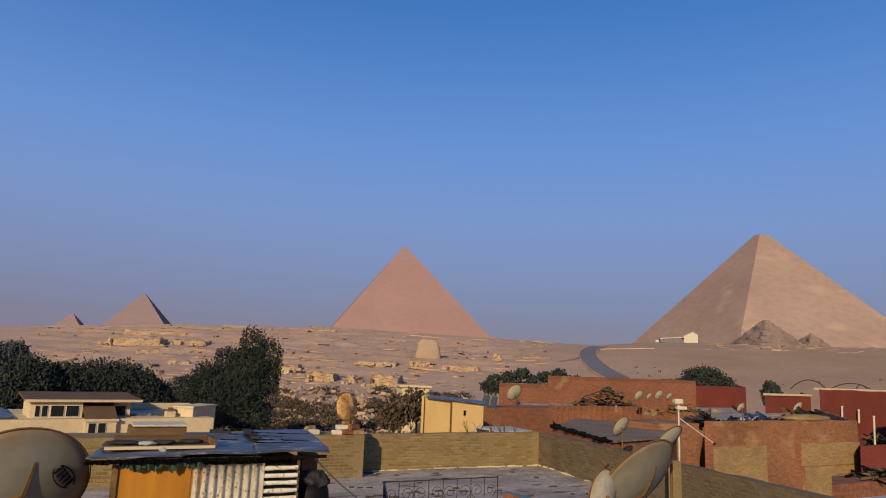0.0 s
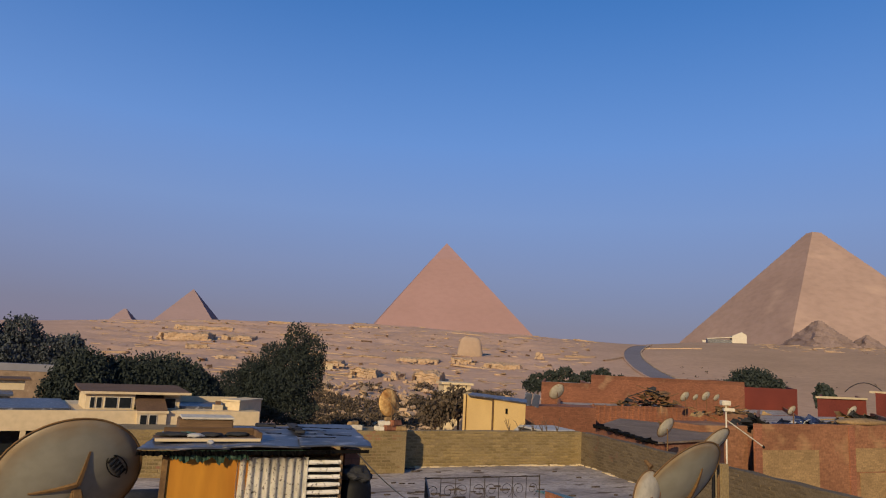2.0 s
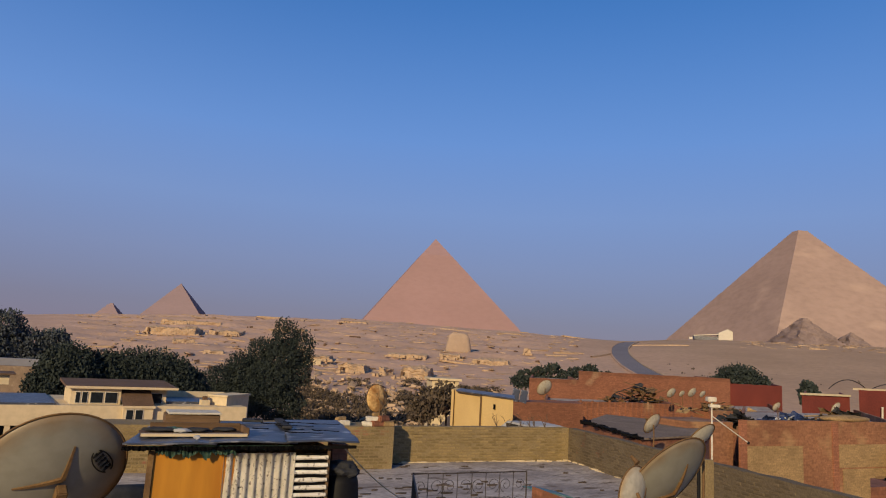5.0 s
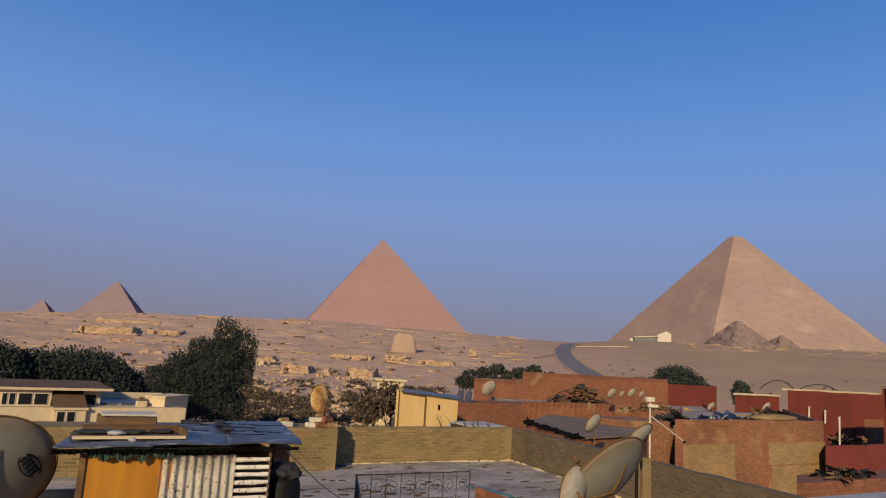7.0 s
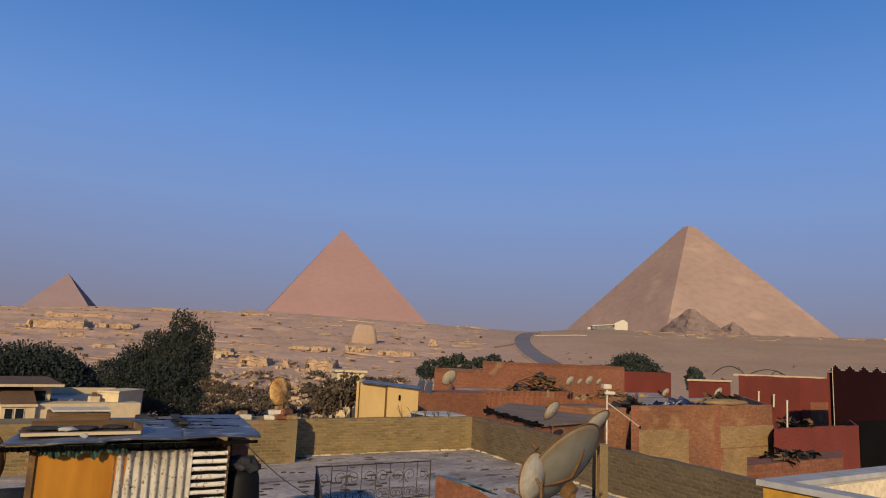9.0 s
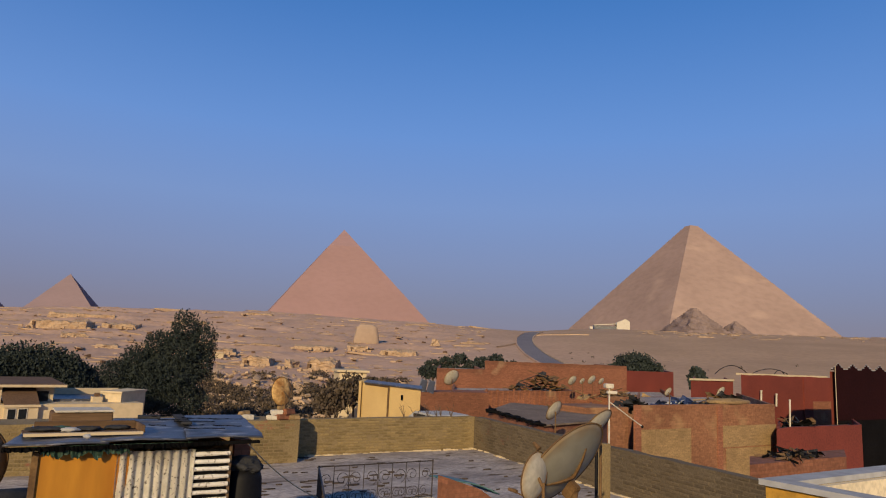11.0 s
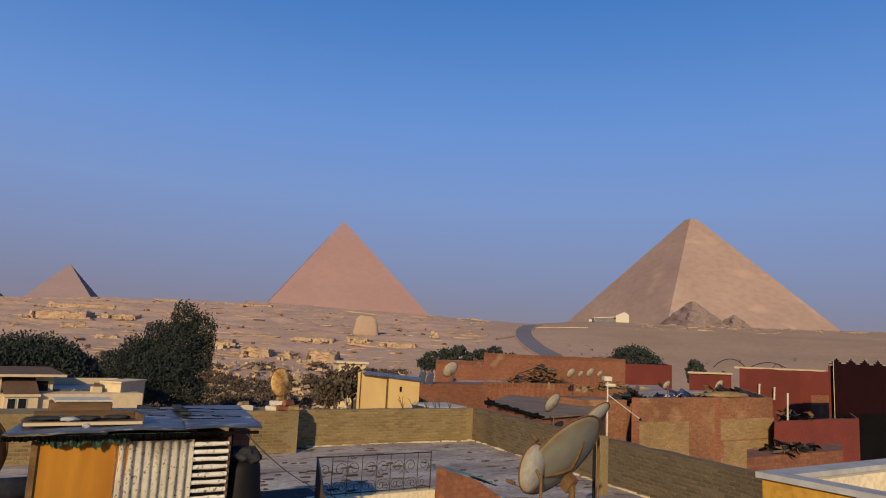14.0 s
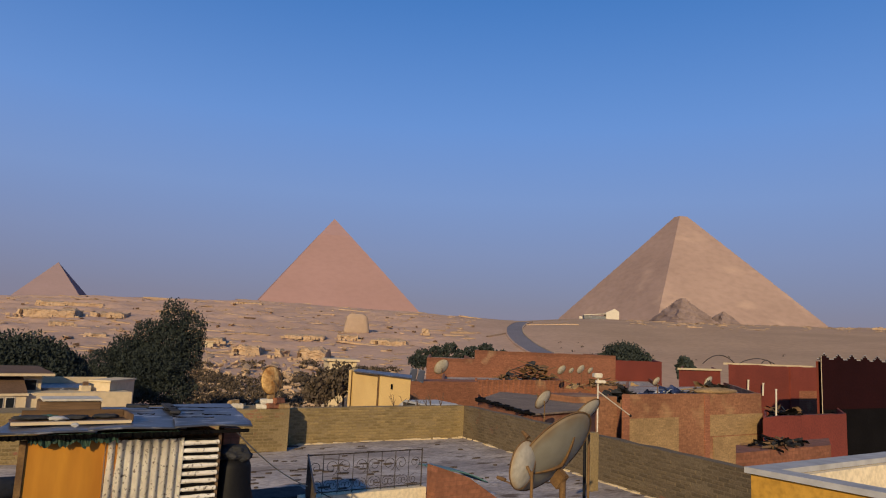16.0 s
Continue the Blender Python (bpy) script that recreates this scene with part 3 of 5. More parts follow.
# torn felt on the shed roof
rr = random.Random(61)
for i in range(9):
    a, b_ = rr.uniform(1.5, 2.5), rr.uniform(6.95, 8.5)
    bm = bmesh.new()
    w = rr.uniform(0.08, 0.24)
    bmesh.ops.create_grid(bm, x_segments=8, y_segments=3, size=0.5)
    for v in bm.verts:
        e = 1 + 0.4 * noise.noise(Vector((v.co.x * 4, i, 0)))
        v.co = Vector((v.co.x * w * 2, v.co.y * 0.05 * e, 0.008 + 0.006 * noise.noise(v.co * 9)))
    bmesh.ops.solidify(bm, geom=bm.faces[:], thickness=0.004)
    ob = part("felt_scrap", bm, M_BLACK)
    ob.matrix_world = grid(a, b_, RZ + 0.035, rr.uniform(-30, 30))
    tagged(ob, "torn black scrap of roofing felt on the shed roof", "felt", "felt scraps on the shed")

# barrel, rags and pier beside the shed
bar = thing("barrel", grid(2.36, 7.15, FLOOR), "black barrel draped with a black sheet that spreads at its foot", "barrel")
bm = bmesh.new()
prof = ((0.0, 0.40), (0.3, 0.36), (0.7, 0.29), (1.0, 0.235), (1.2, 0.20), (1.4, 0.185), (1.48, 0.16))
prev = None
for z, r in prof:
    ring = [bm.verts.new((r * (1 + 0.07 * (1.4 - z) * math.sin(k * 2.1)) * math.cos(k * math.pi / 12) + 0.25 * max(1.1 - z, 0) * 0.6, r * (1 + 0.07 * (1.4 - z) * math.sin(k * 2.1)) * math.sin(k * math.pi / 12), z)) for k in range(24)]
    if prev:
        for k in range(24):
            bm.faces.new((prev[k], prev[(k + 1) % 24], ring[(k + 1) % 24], ring[k]))
    prev = ring
bm.faces.new(prev)
part("body", bm, M_RUBBER, bar, smooth=True)
bm = bmesh.new()
bmesh.ops.create_icosphere(bm, subdivisions=4, radius=0.2)
for v in bm.verts:
    v.co += v.co.normalized() * (noise.fractal(v.co * 7, 1, 2, 3) * 0.05)
    v.co.z = v.co.z * 0.45 + 1.52
part("cloth", bm, M_CLOTH, bar, "crumpled dark cloth")
box_part("brick_pier", (2.42, 2.6, 7.7, 7.9, FLOOR, H - 1.02), M_RED, None, m=None).matrix_world = G0
tagged(bpy.data.objects["brick_pier"], "narrow red brick pier beside the shed", "pier")


# ---- satellite dishes ----
def dish(name, centre, r, yaw, up, foot, material, label, group="", depth=0.2, feed=1.0, drop=0.0, straps=((-0.16, 0.56), (0.5, -0.15)), joint=(-0.1, 0.04)):
    """A dish that looks along yaw and up, on a pole that stands at height foot."""
    c = Vector(centre)
    axis = polar(yaw, math.cos(radians(up)), math.sin(radians(up)))
    ob = thing(name, Matrix.Translation((c.x, c.y, foot)), label, "satellite dish", group)
    q = axis.to_track_quat("Z", "Y").to_matrix().to_4x4()
    m = Matrix.Translation((0, 0, c.z - foot)) @ q
    seg = 48 if r > 0.4 else 28
    bm = bmesh.new()
    prev = None
    n = 9
    for k in range(n + 1):
        rho = r * k / n
        z = depth * 2 * r * ((k / n) ** 2 - 1) * 0.5
        ring = [bm.verts.new((rho * math.cos(t * 2 * math.pi / seg), rho * 1.04 * math.sin(t * 2 * math.pi / seg), z)) for t in range(seg)] if k else [bm.verts.new((0, 0, z))]
        if prev:
            for t in range(seg):
                if len(prev) == 1:
                    bm.faces.new((prev[0], ring[t], ring[(t + 1) % seg]))
                else:
                    bm.faces.new((prev[t], ring[t], ring[(t + 1) % seg], prev[(t + 1) % seg]))
        prev = ring
    bmesh.ops.recalc_face_normals(bm, faces=bm.faces[:])
    bmesh.ops.solidify(bm, geom=bm.faces[:], thickness=0.006)
    share = [math.hypot(v.co.x, v.co.y / 1.04) / r for v in bm.verts]
    bmesh.ops.transform(bm, matrix=m, verts=bm.verts[:])
    bowl = part("bowl", bm, material, ob, smooth=True)
    bowl.data.attributes.new("radius", "FLOAT", "POINT").data.foreach_set("value", share)
    bm = bmesh.new()
    tube = 0.009 if r > 0.4 else 0.007
    ring0 = []
    for t in range(seg):
        a = t * 2 * math.pi / seg
        d = Vector((math.cos(a), 1.04 * math.sin(a), 0))
        ring0.append([bm.verts.new(d * r + d * tube * math.cos(k * math.pi / 3) + Vector((0, 0, tube * math.sin(k * math.pi / 3)))) for k in range(6)])
    for t in range(seg):
        for k in range(6):
            bm.faces.new((ring0[t][k], ring0[(t + 1) % seg][k], ring0[(t + 1) % seg][(k + 1) % 6], ring0[t][(k + 1) % 6]))
    bmesh.ops.recalc_face_normals(bm, faces=bm.faces[:])
    bmesh.ops.transform(bm, matrix=m, verts=bm.verts[:])
    part("rim", bm, M_RUST, bowl, "rusty rolled rim", True)
    back = m @ Vector((0, -0.35 * r, -depth * r - 0.07))
    big = r > 0.5
    if big:                                      # two flat straps over the bowl's back, meeting at a folded box
        def on_back(x, y, lift):
            return m @ Vector((x * r, y * r, -depth * r * (1 - x * x - y * y) - lift))
        for x1, y1 in straps:
            bm = bmesh.new()
            prev = None
            d = Vector((x1, y1)) - Vector(joint)
            side = Vector((-d.y, d.x)).normalized() * 0.012 / r
            for k in range(11):
                p = Vector(joint) + d * k / 10
                w = side * (1.5 - 0.8 * k / 10)
                lift = 0.010 + 0.022 * (1 - k / 10)
                ring = [bm.verts.new(on_back(*(p + w * sg), lf)) for sg, lf in ((-1, 0.0), (-1, lift), (1, lift), (1, 0.0))]
                if prev:
                    for e in range(4):
                        bm.faces.new((prev[e], prev[(e + 1) % 4], ring[(e + 1) % 4], ring[e]))
                else:
                    bm.faces.new(ring)
                prev = ring
            bm.faces.new(prev[::-1])
            bmesh.ops.recalc_face_normals(bm, faces=bm.faces[:])
            part("strap", bm, M_RUST, ob, "rusty steel strap over the bowl's back")
        back = on_back(joint[0], joint[1] - 0.14, 0.10)
        bm = bmesh.new()
        bm_box(bm, -0.045, 0.045, -0.15, 0.04, -0.05, 0.08, Matrix.Translation(back) @ q)
        bmesh.ops.bevel(bm, geom=bm.edges[:], offset=0.012, segments=2, affect="EDGES")
        part("bracket", bm, M_RUST, ob, "rusty folded bracket box")
    else:
        bm = bmesh.new()
        bm_rod(bm, m @ Vector((0, 0, -depth * r)), back, 0.016, 10)
        part("bracket", bm, M_RUST, ob, "rusty bracket")
    bm = bmesh.new()
    bm_rod(bm, (back.x, back.y, 0), (back.x, back.y, back.z + (0.0 if big else 0.05)), 0.035 if big else 0.016, 10)
    part("pole", bm, M_RUST, ob)
    if feed:
        f = m @ Vector((0, -drop * r, r * 0.75 * feed))
        bm = bmesh.new()
        bm_rod(bm, m @ Vector((0, -r, 0)), f, 0.008, 6)
        part("feed_arm", bm, M_RUST, ob)
        bm = bmesh.new()
        bm_rod(bm, f - axis * 0.05, f + axis * 0.05, 0.03 if r > 0.25 else 0.02, 12, 0.018)
        part("feed_horn", bm, M_RUST, ob, "small rusty feed horn")
    return ob, m


left_dish, dm = dish("satellite_dish", polar(30.42, 7.35, H - 1.206), 0.622, 42.4, 32, FLOOR, M_DISH, "large grey satellite dish with rust streaks on the neighbour's roof")
# a plain emblem of strokes in an oval, on the back of the bowl
EMBLEM = (-0.371, 0.156, 53.5, 1.4)


def emblem(parent, m, r, depth, x, y, turn, scale):
    bm = bmesh.new()

    def on(px, py):
        c, s = scale * math.cos(radians(turn)), scale * math.sin(radians(turn))
        gx, gy = x + px * c - py * s, y + px * s + py * c
        return m @ Vector((gx, gy, depth * r * ((gx * gx + gy * gy) / (r * r) - 1) - 0.011))
    for i in range(5):
        px = -0.075 + i * 0.0375
        a, b = on(px, -0.03), on(px + 0.006, 0.03)
        bm_rod(bm, a, b, 0.010, 5)
        bm_rod(bm, on(px, 0.028), on(px + 0.02, 0.026), 0.008, 5)
        if i % 2 == 0:
            bm_rod(bm, on(px, 0.0), on(px + 0.018, 0.0), 0.008, 5)
    pts = [on(0.11 * math.cos(t * math.pi / 14), 0.052 * math.sin(t * math.pi / 14)) for t in range(28)]
    for t in range(28):
        if t not in (0, 1, 27, 13, 14, 15):
            bm_rod(bm, pts[t], pts[(t + 1) % 28], 0.006, 5)
    part("emblem", bm, M_RUBBER, parent, "black oval emblem of plain strokes")


dish("satellite_dish", polar(-15.61, 7.7, H - 1.093), 0.536, 39.6, 36, FLOOR, M_DISH, "large grey satellite dish on a rusty post at the roof's edge", feed=0.95, drop=0.2, straps=((-0.12, 0.52), (0.5, -0.39)), joint=(-0.25, -0.2))
dish("satellite_dish", polar(-13.29, 7.2, H - 1.168), 0.238, 44.8, 7, FLOOR, M_DISHW, "smaller pale oval dish mounted beside the large one", feed=1.3, drop=0.85)
dish("satellite_dish", polar(-18.2, 8.6, H - 0.72), 0.20, 40, 40, FLOOR, M_DISHW, "small pale dish behind the large grey one", feed=0)
dish("satellite_dish", polar(7.32, 17.6, H - 1.061), 0.331, 50, -5, TOPW + 0.04, M_RUSTD, "heavily rusted orange dish on the brick parapet")
dish("satellite_dish", polar(-14.7, 19.5, H - 1.38), 0.29, 40, 30, H - 2.1, M_DISHW, "small pale dish standing on the next roof")

bm = bmesh.new()
bm_rod(bm, (-0.9, 0, 0.19), (0.8, 0.15, 0.17), 0.19, 18, 0.16)
for v in bm.verts:
    v.co += Vector((0, noise.noise(v.co * 5), noise.noise(v.co * 5 + Vector((3, 0, 0))))) * 0.03
ob = part("rolled_mat", bm, M_CLOTH, smooth=True)
ob.matrix_world = Matrix.Translation(polar(26.0, 12.9, FLOOR)) @ pose(0, 0, 0, 0, 0, 30)
tagged(ob, "dark rolled-up mat lying on the flat roof", "mat")
bm = bmesh.new()
bmesh.ops.create_grid(bm, x_segments=14, y_segments=10, size=0.5)
for v in bm.verts:
    v.co = Vector((v.co.x * 1.3, v.co.y * 0.8, 0.05 + noise.noise(v.co * 6) * 0.02))
bmesh.ops.solidify(bm, geom=bm.faces[:], thickness=0.02)
ob = part("floor_mat", bm, M_CLOTH, smooth=True)
ob.matrix_world = Matrix.Translation(polar(6.6, 12.6, FLOOR)) @ pose(0, 0, 0, 0, 0, TURN)
tagged(ob, "dark grey mat spread on the flat roof", "mat")

# stones and bricks lying on the parapet beside the rusted dish; some are piled round its foot
PILE = ((5.98, 16.35, 0.13, 0), (6.22, 16.35, 0.17, 0), (6.52, 16.35, 0.15, 0), (6.1, 16.38, 0.15, 0.11), (6.38, 16.38, 0.17, 0.12), (6.22, 16.4, 0.11, 0.23), (5.38, 16.4, 0.16, 0), (5.2, 16.42, 0.13, 0), (5.3, 16.42, 0.12, 0.11), (5.0, 16.4, 0.10, 0))
for i, (a, b_, s, up) in enumerate(PILE):
    bm = bmesh.new()
    bm_box(bm, -s, s, -s * 0.6, s * 0.6, -0.01, s * 0.75)
    bmesh.ops.bevel(bm, geom=bm.edges[:], offset=s * 0.12, segments=2, affect="EDGES")
    for v in bm.verts:
        v.co += v.co * noise.noise(v.co * 9 + Vector((i, 0, 0))) * 0.25
    ob = part("loose_block", bm, (M_WHITE, M_RED, M_TAN)[i % 3])
    ob.matrix_world = grid(a, b_, TOPW + 0.06 + up, i * 37 % 50 - 20)
    tagged(ob, "loose broken block lying on the brick parapet", "block", "blocks on the parapet")


# ---- the stair head with its iron grille ----
def grille():
    """Wrought grille of bars and scrolls on a cream wall."""
    z0, z1, w = H - 2.26, H - 1.70, 1.98
    g = thing("iron_railing", grid(4.28, 9.6, z0), "black wrought-iron railing with scrollwork on a cream wall", "railing")
    h = z1 - z0
    for nm, z in (("top_rail", h), ("bottom_rail", 0.02)):
        bm = bmesh.new()
        bm_rod(bm, (0, 0, z), (w, 0, z), 0.009, 6)
        part(nm, bm, M_IRON, g)
    for i in range(9):
        bm = bmesh.new()
        bm_rod(bm, (w * i / 8, 0, -0.02), (w * i / 8, 0, h + (0.02 if i in (0, 8) else 0)), 0.010 if i in (0, 8) else 0.006, 6)
        part("bar", bm, M_IRON, g)

    def spiral(cx, cz, r, flip, turn):
        bm = bmesh.new()
        last = None
        for t in range(26):
            a = turn + flip * t * 0.36
            rr = r * (1 - t / 32)
            pnt = Vector((cx + rr * math.cos(a), 0.0, cz + rr * math.sin(a)))
            if last:
                bm_rod(bm, last, pnt, 0.0045, 5)
            last = pnt
        part("scroll", bm, M_IRON, g)
    for i in range(7):
        cx = w * (i + 1) / 8 + 0.001
        if i in (1, 3, 5):
            spiral(cx - 0.115, h * 0.66, 0.115, 1, math.pi * 1.6)
            spiral(cx + 0.115, h * 0.66, 0.115, -1, math.pi * 1.4)
        spiral(cx - 0.085, h * 0.2, 0.078, -1, math.pi * 0.6)
        spiral(cx + 0.085, h * 0.2, 0.078, 1, math.pi * 0.4)
    spiral(0.13, h * 0.66, 0.1, -1, math.pi * 1.4)
    spiral(w - 0.13, h * 0.66, 0.1, 1, math.pi * 1.6)
    side = thing("iron_railing", grid(4.26, 9.55, z0), "side length of the black wrought-iron railing", "railing")
    for nm, z in (("top_rail", h), ("bottom_rail", 0.02)):
        bm = bmesh.new()
        bm_rod(bm, (0, 0, z), (-0.91, -2.3, z), 0.012, 6)
        part(nm, bm, M_IRON, side)
    for i in range(12):
        bm = bmesh.new()
        bm_rod(bm, (-0.079 * i, -0.2 * i, -0.02), (-0.079 * i, -0.2 * i, h), 0.008, 6)
        part("bar", bm, M_IRON, side)


grille()
flat("wall_stair", [(4.2, 9.5), (6.3, 9.5), (6.3, 9.72), (4.2, 9.72)], FLOOR - 0.05, H - 2.27, M_LINING, G0, "cream rendered wall under the iron railing", "wall")
flat("wall_stair_side", [(3.15, 7.0), (3.31, 7.0), (4.3, 9.5), (4.14, 9.5)], FLOOR - 0.05, H - 2.27, M_TAN, G0, "low side wall of the stair head", "wall")
# a sloping red brick wall beside the railing
bm = bmesh.new()
pts = ((6.34, FLOOR - 0.05), (7.75, FLOOR - 0.05), (7.75, H - 2.6), (7.0, H - 2.14), (6.34, H - 1.92))
fr = [bm.verts.new((x, 9.3, z)) for x, z in pts]
bk = [bm.verts.new((x, 9.55, z)) for x, z in pts]
bm.faces.new(fr)
bm.faces.new(bk[::-1])
for i in range(5):
    bm.faces.new((fr[i], fr[(i + 1) % 5], bk[(i + 1) % 5], bk[i]))
bmesh.ops.recalc_face_normals(bm, faces=bm.faces[:])
ob = part("wall_stair_head", bm, M_RED)
ob.matrix_world = G0
tagged(ob, "sloping red brick wall of the stair head", "wall", kind="structure")
bm = bmesh.new()
bmesh.ops.create_grid(bm, x_segments=12, y_segments=6, size=0.5)
for v in bm.verts:
    x, y = v.co.x * 1.05, v.co.y * 0.6
    v.co = (x, y, -0.25 * x - 0.2 * x * x + noise.noise(Vector((x * 3, y * 3, 0))) * 0.02)
bmesh.ops.solidify(bm, geom=bm.faces[:], thickness=0.02)
ob = part("bent_panel", bm, M_TEAL, smooth=True)
ob.matrix_world = grid(7.0, 9.75, H - 2.08)
tagged(ob, "bent teal-edged panel resting on the stair-head wall", "panel")

# ---- posts, pipes and cables along the side parapet ----
lp = thing("floodlight_post", Matrix.Translation(polar(-19.05, 14.6, FLOOR)), "white pole with a small floodlight box at the side parapet", "lamp post")
bm = bmesh.new()
bm_rod(bm, (0, 0, 0), (0, 0, 2.22), 0.016, 10)
part("pole", bm, M_WHITE, lp)
box_part("lamp_box", (-0.10, 0.07, -0.08, 0.08, 2.19, 2.28), M_WHITE, lp, "white lamp housing", 0.01)
box_part("lamp_foot", (-0.05, 0.15, -0.05, 0.05, 2.08, 2.14), M_WHITE, lp, "", 0.008)
bm = bmesh.new()
bm_rod(bm, (0, 0, 1.92), (0.72, 0.1, 1.45), 0.012, 6)
part("stay", bm, M_DISHW, lp)
bm = bmesh.new()
bmesh.ops.create_icosphere(bm, subdivisions=2, radius=0.03, matrix=Matrix.Translation((0.73, 0.1, 1.44)))
part("stay_knob", bm, M_RUBBER, lp)
cp = box_part("concrete_post", (-0.1, 0.1, -0.08, 0.08, 0, 1.13), M_MORTAR, None, bevel=0.015)
cp.matrix_world = Matrix.Translation(polar(-18.7, 14.3, FLOOR)) @ pose(0, 0, 0, 0, 0, TURN)
tagged(cp, "short weathered concrete post against the parapet", "post")
bm = bmesh.new()
bm_rod(bm, (0, 0, 0), (0, 0, 1.35), 0.03, 8)
ob = part("black_pipe", bm, M_RUBBER)
ob.matrix_world = Matrix.Translation(polar(-18.1, 13.4, FLOOR))
tagged(ob, "upright black drain pipe beside the parapet", "pipe")


def cable(name, a, b, sag, r, material, label):
    bm = bmesh.new()
    a, b = Vector(a), Vector(b)
    last = None
    for i in range(17):
        k = i / 16
        p = a.lerp(b, k) - Vector((0, 0, sag * 4 * k * (1 - k)))
        if last:
            bm_rod(bm, last, p, r, 5)
        last = p
    tagged(part(name, bm, material), label, "cable")


cable("cable", polar(9.6, 7.4, H - 0.97), polar(3.6, 10.3, H - 2.1), 0.08, 0.007, M_HOTEL, "pale cable slung from the shed roof to the railing")
cable("cable", polar(3.6, 10.3, H - 2.1), polar(-3.0, 8.2, H - 1.98), 0.05, 0.007, M_PLANK, "thin cable sagging past the railing")


# ---- the ochre parapet close by ----
OZ = H - 0.95
flat("wall_ochre", [(5.82, 0.5), (5.96, 0.5), (5.96, 3.44), (9.5, 3.44), (9.5, 3.6), (5.82, 3.6)], 0, OZ - 0.05, M_OCHRE, G0, "ochre painted parapet of the near house", "wall")
flat("wall_ochre_coping", [(5.78, 0.5), (6.0, 0.5), (6.0, 3.42), (9.5, 3.42), (9.5, 3.64), (5.78, 3.64)], OZ - 0.05, OZ, M_COPING, G0, "white coping on the ochre parapet", "coping")
flat("wall_ochre_lining", [(5.97, 3.36), (9.5, 3.36), (9.5, 3.43), (5.97, 3.43)], OZ - 0.5, OZ - 0.055, M_LINING, G0, "cream rendered inner face of the parapet", "wall")
flat("wall_ochre_inner", [(6.0, 0.5), (9.5, 0.5), (9.5, 3.4), (6.0, 3.4)], 0, OZ - 0.5, M_LINING, G0, "cream roof inside the ochre parapet", "roof")
flat("wall_low", [(13.35, 8.6), (17.2, 8.6), (18.7, 9.4), (14.6, 9.4)], -0.5, H - 1.96, M_RED, G0, "low red block beyond the side parapet", "wall")

# ---- houses beyond the roof ----
def block(name, a0, a1, b0, b1, top, material, label, z0=-0.5, cap=None, m=None):
    """A house body with a thin uneven coping course along its front edge."""
    h = thing(name, m or G0, label, "house")
    bm = bmesh.new()
    bm_box(bm, a0, a1, b0, b1, z0, top - 0.3)
    part("wall", bm, material, h)
    bm = bmesh.new()
    n = max(int((a1 - a0) / 0.5), 2)
    prev = None
    for i in range(n + 1):                       # uneven parapet along the front
        x = a0 + (a1 - a0) * i / n
        zt = top + noise.noise(Vector((x * 0.9, b0, 3.1))) * 0.05
        ring = [bm.verts.new(c) for c in ((x, b0, top - 0.3), (x, b0, zt), (x, b0 + 0.2, zt), (x, b0 + 0.2, top - 0.3))]
        if prev:
            for k in range(4):
                bm.faces.new((prev[k], ring[k], ring[(k + 1) % 4], prev[(k + 1) % 4]))
        prev = ring
    bmesh.ops.recalc_face_normals(bm, faces=bm.faces[:])
    part("parapet", bm, material, h)
    for x0, x1 in ((a0, a0 + 0.2), (a1 - 0.2, a1)):
        box_part("parapet", (x0, x1, b0 + 0.2, b1, top - 0.3, top - 0.01), material, h)
    if cap:
        box_part("roof", (a0 + 0.2, a1 - 0.2, b0 + 0.2, b1, top - 0.34, top - 0.29), cap, h)
    for o in h.children:                         # the plots lie askew
        for v in o.data.vertices:
            v.co.x += (v.co.y - b0) * a0 / b0 * 1.03
    return h


# the brick house with a tan panel
h = block("house", 21.2, 30.7, 18.45, 27.0, H - 1.62, M_REDB, "red brick house with tan block infill under a cluttered roof", cap=M_ROOF)
box_part("infill_panel", (26.75, 30.74, 18.43, 18.45, H - 3.4, H - 2.50), M_TAN, h, "tan block infill")
box_part("infill_panel", (26.95, 30.74, 18.425, 18.45, H - 6.5, H - 3.45), M_TAN, h, "tan block infill")
box_part("infill_panel", (21.5, 24.6, 18.43, 18.45, H - 5.0, H - 2.55), M_TAN, h, "patched lower brickwork")
box_part("pilaster", (21.15, 21.5, 18.36, 18.45, 0, H - 1.60), M_RED, h, "brick corner pilaster")
box_part("pilaster", (26.35, 26.7, 18.41, 18.45, 0, H - 1.68), M_RED, h)
box_part("side_wing", (18.9, 21.2, 18.75, 20.6, -0.5, H - 1.72), M_REDB, h, "red-brown side wing of bare brick")
# low red house before the tower
h = block("house", 29.4, 36.8, 17.6, 20.0, H - 2.55, M_REDP, "low house painted dull red with a flat roof", cap=M_TILE)
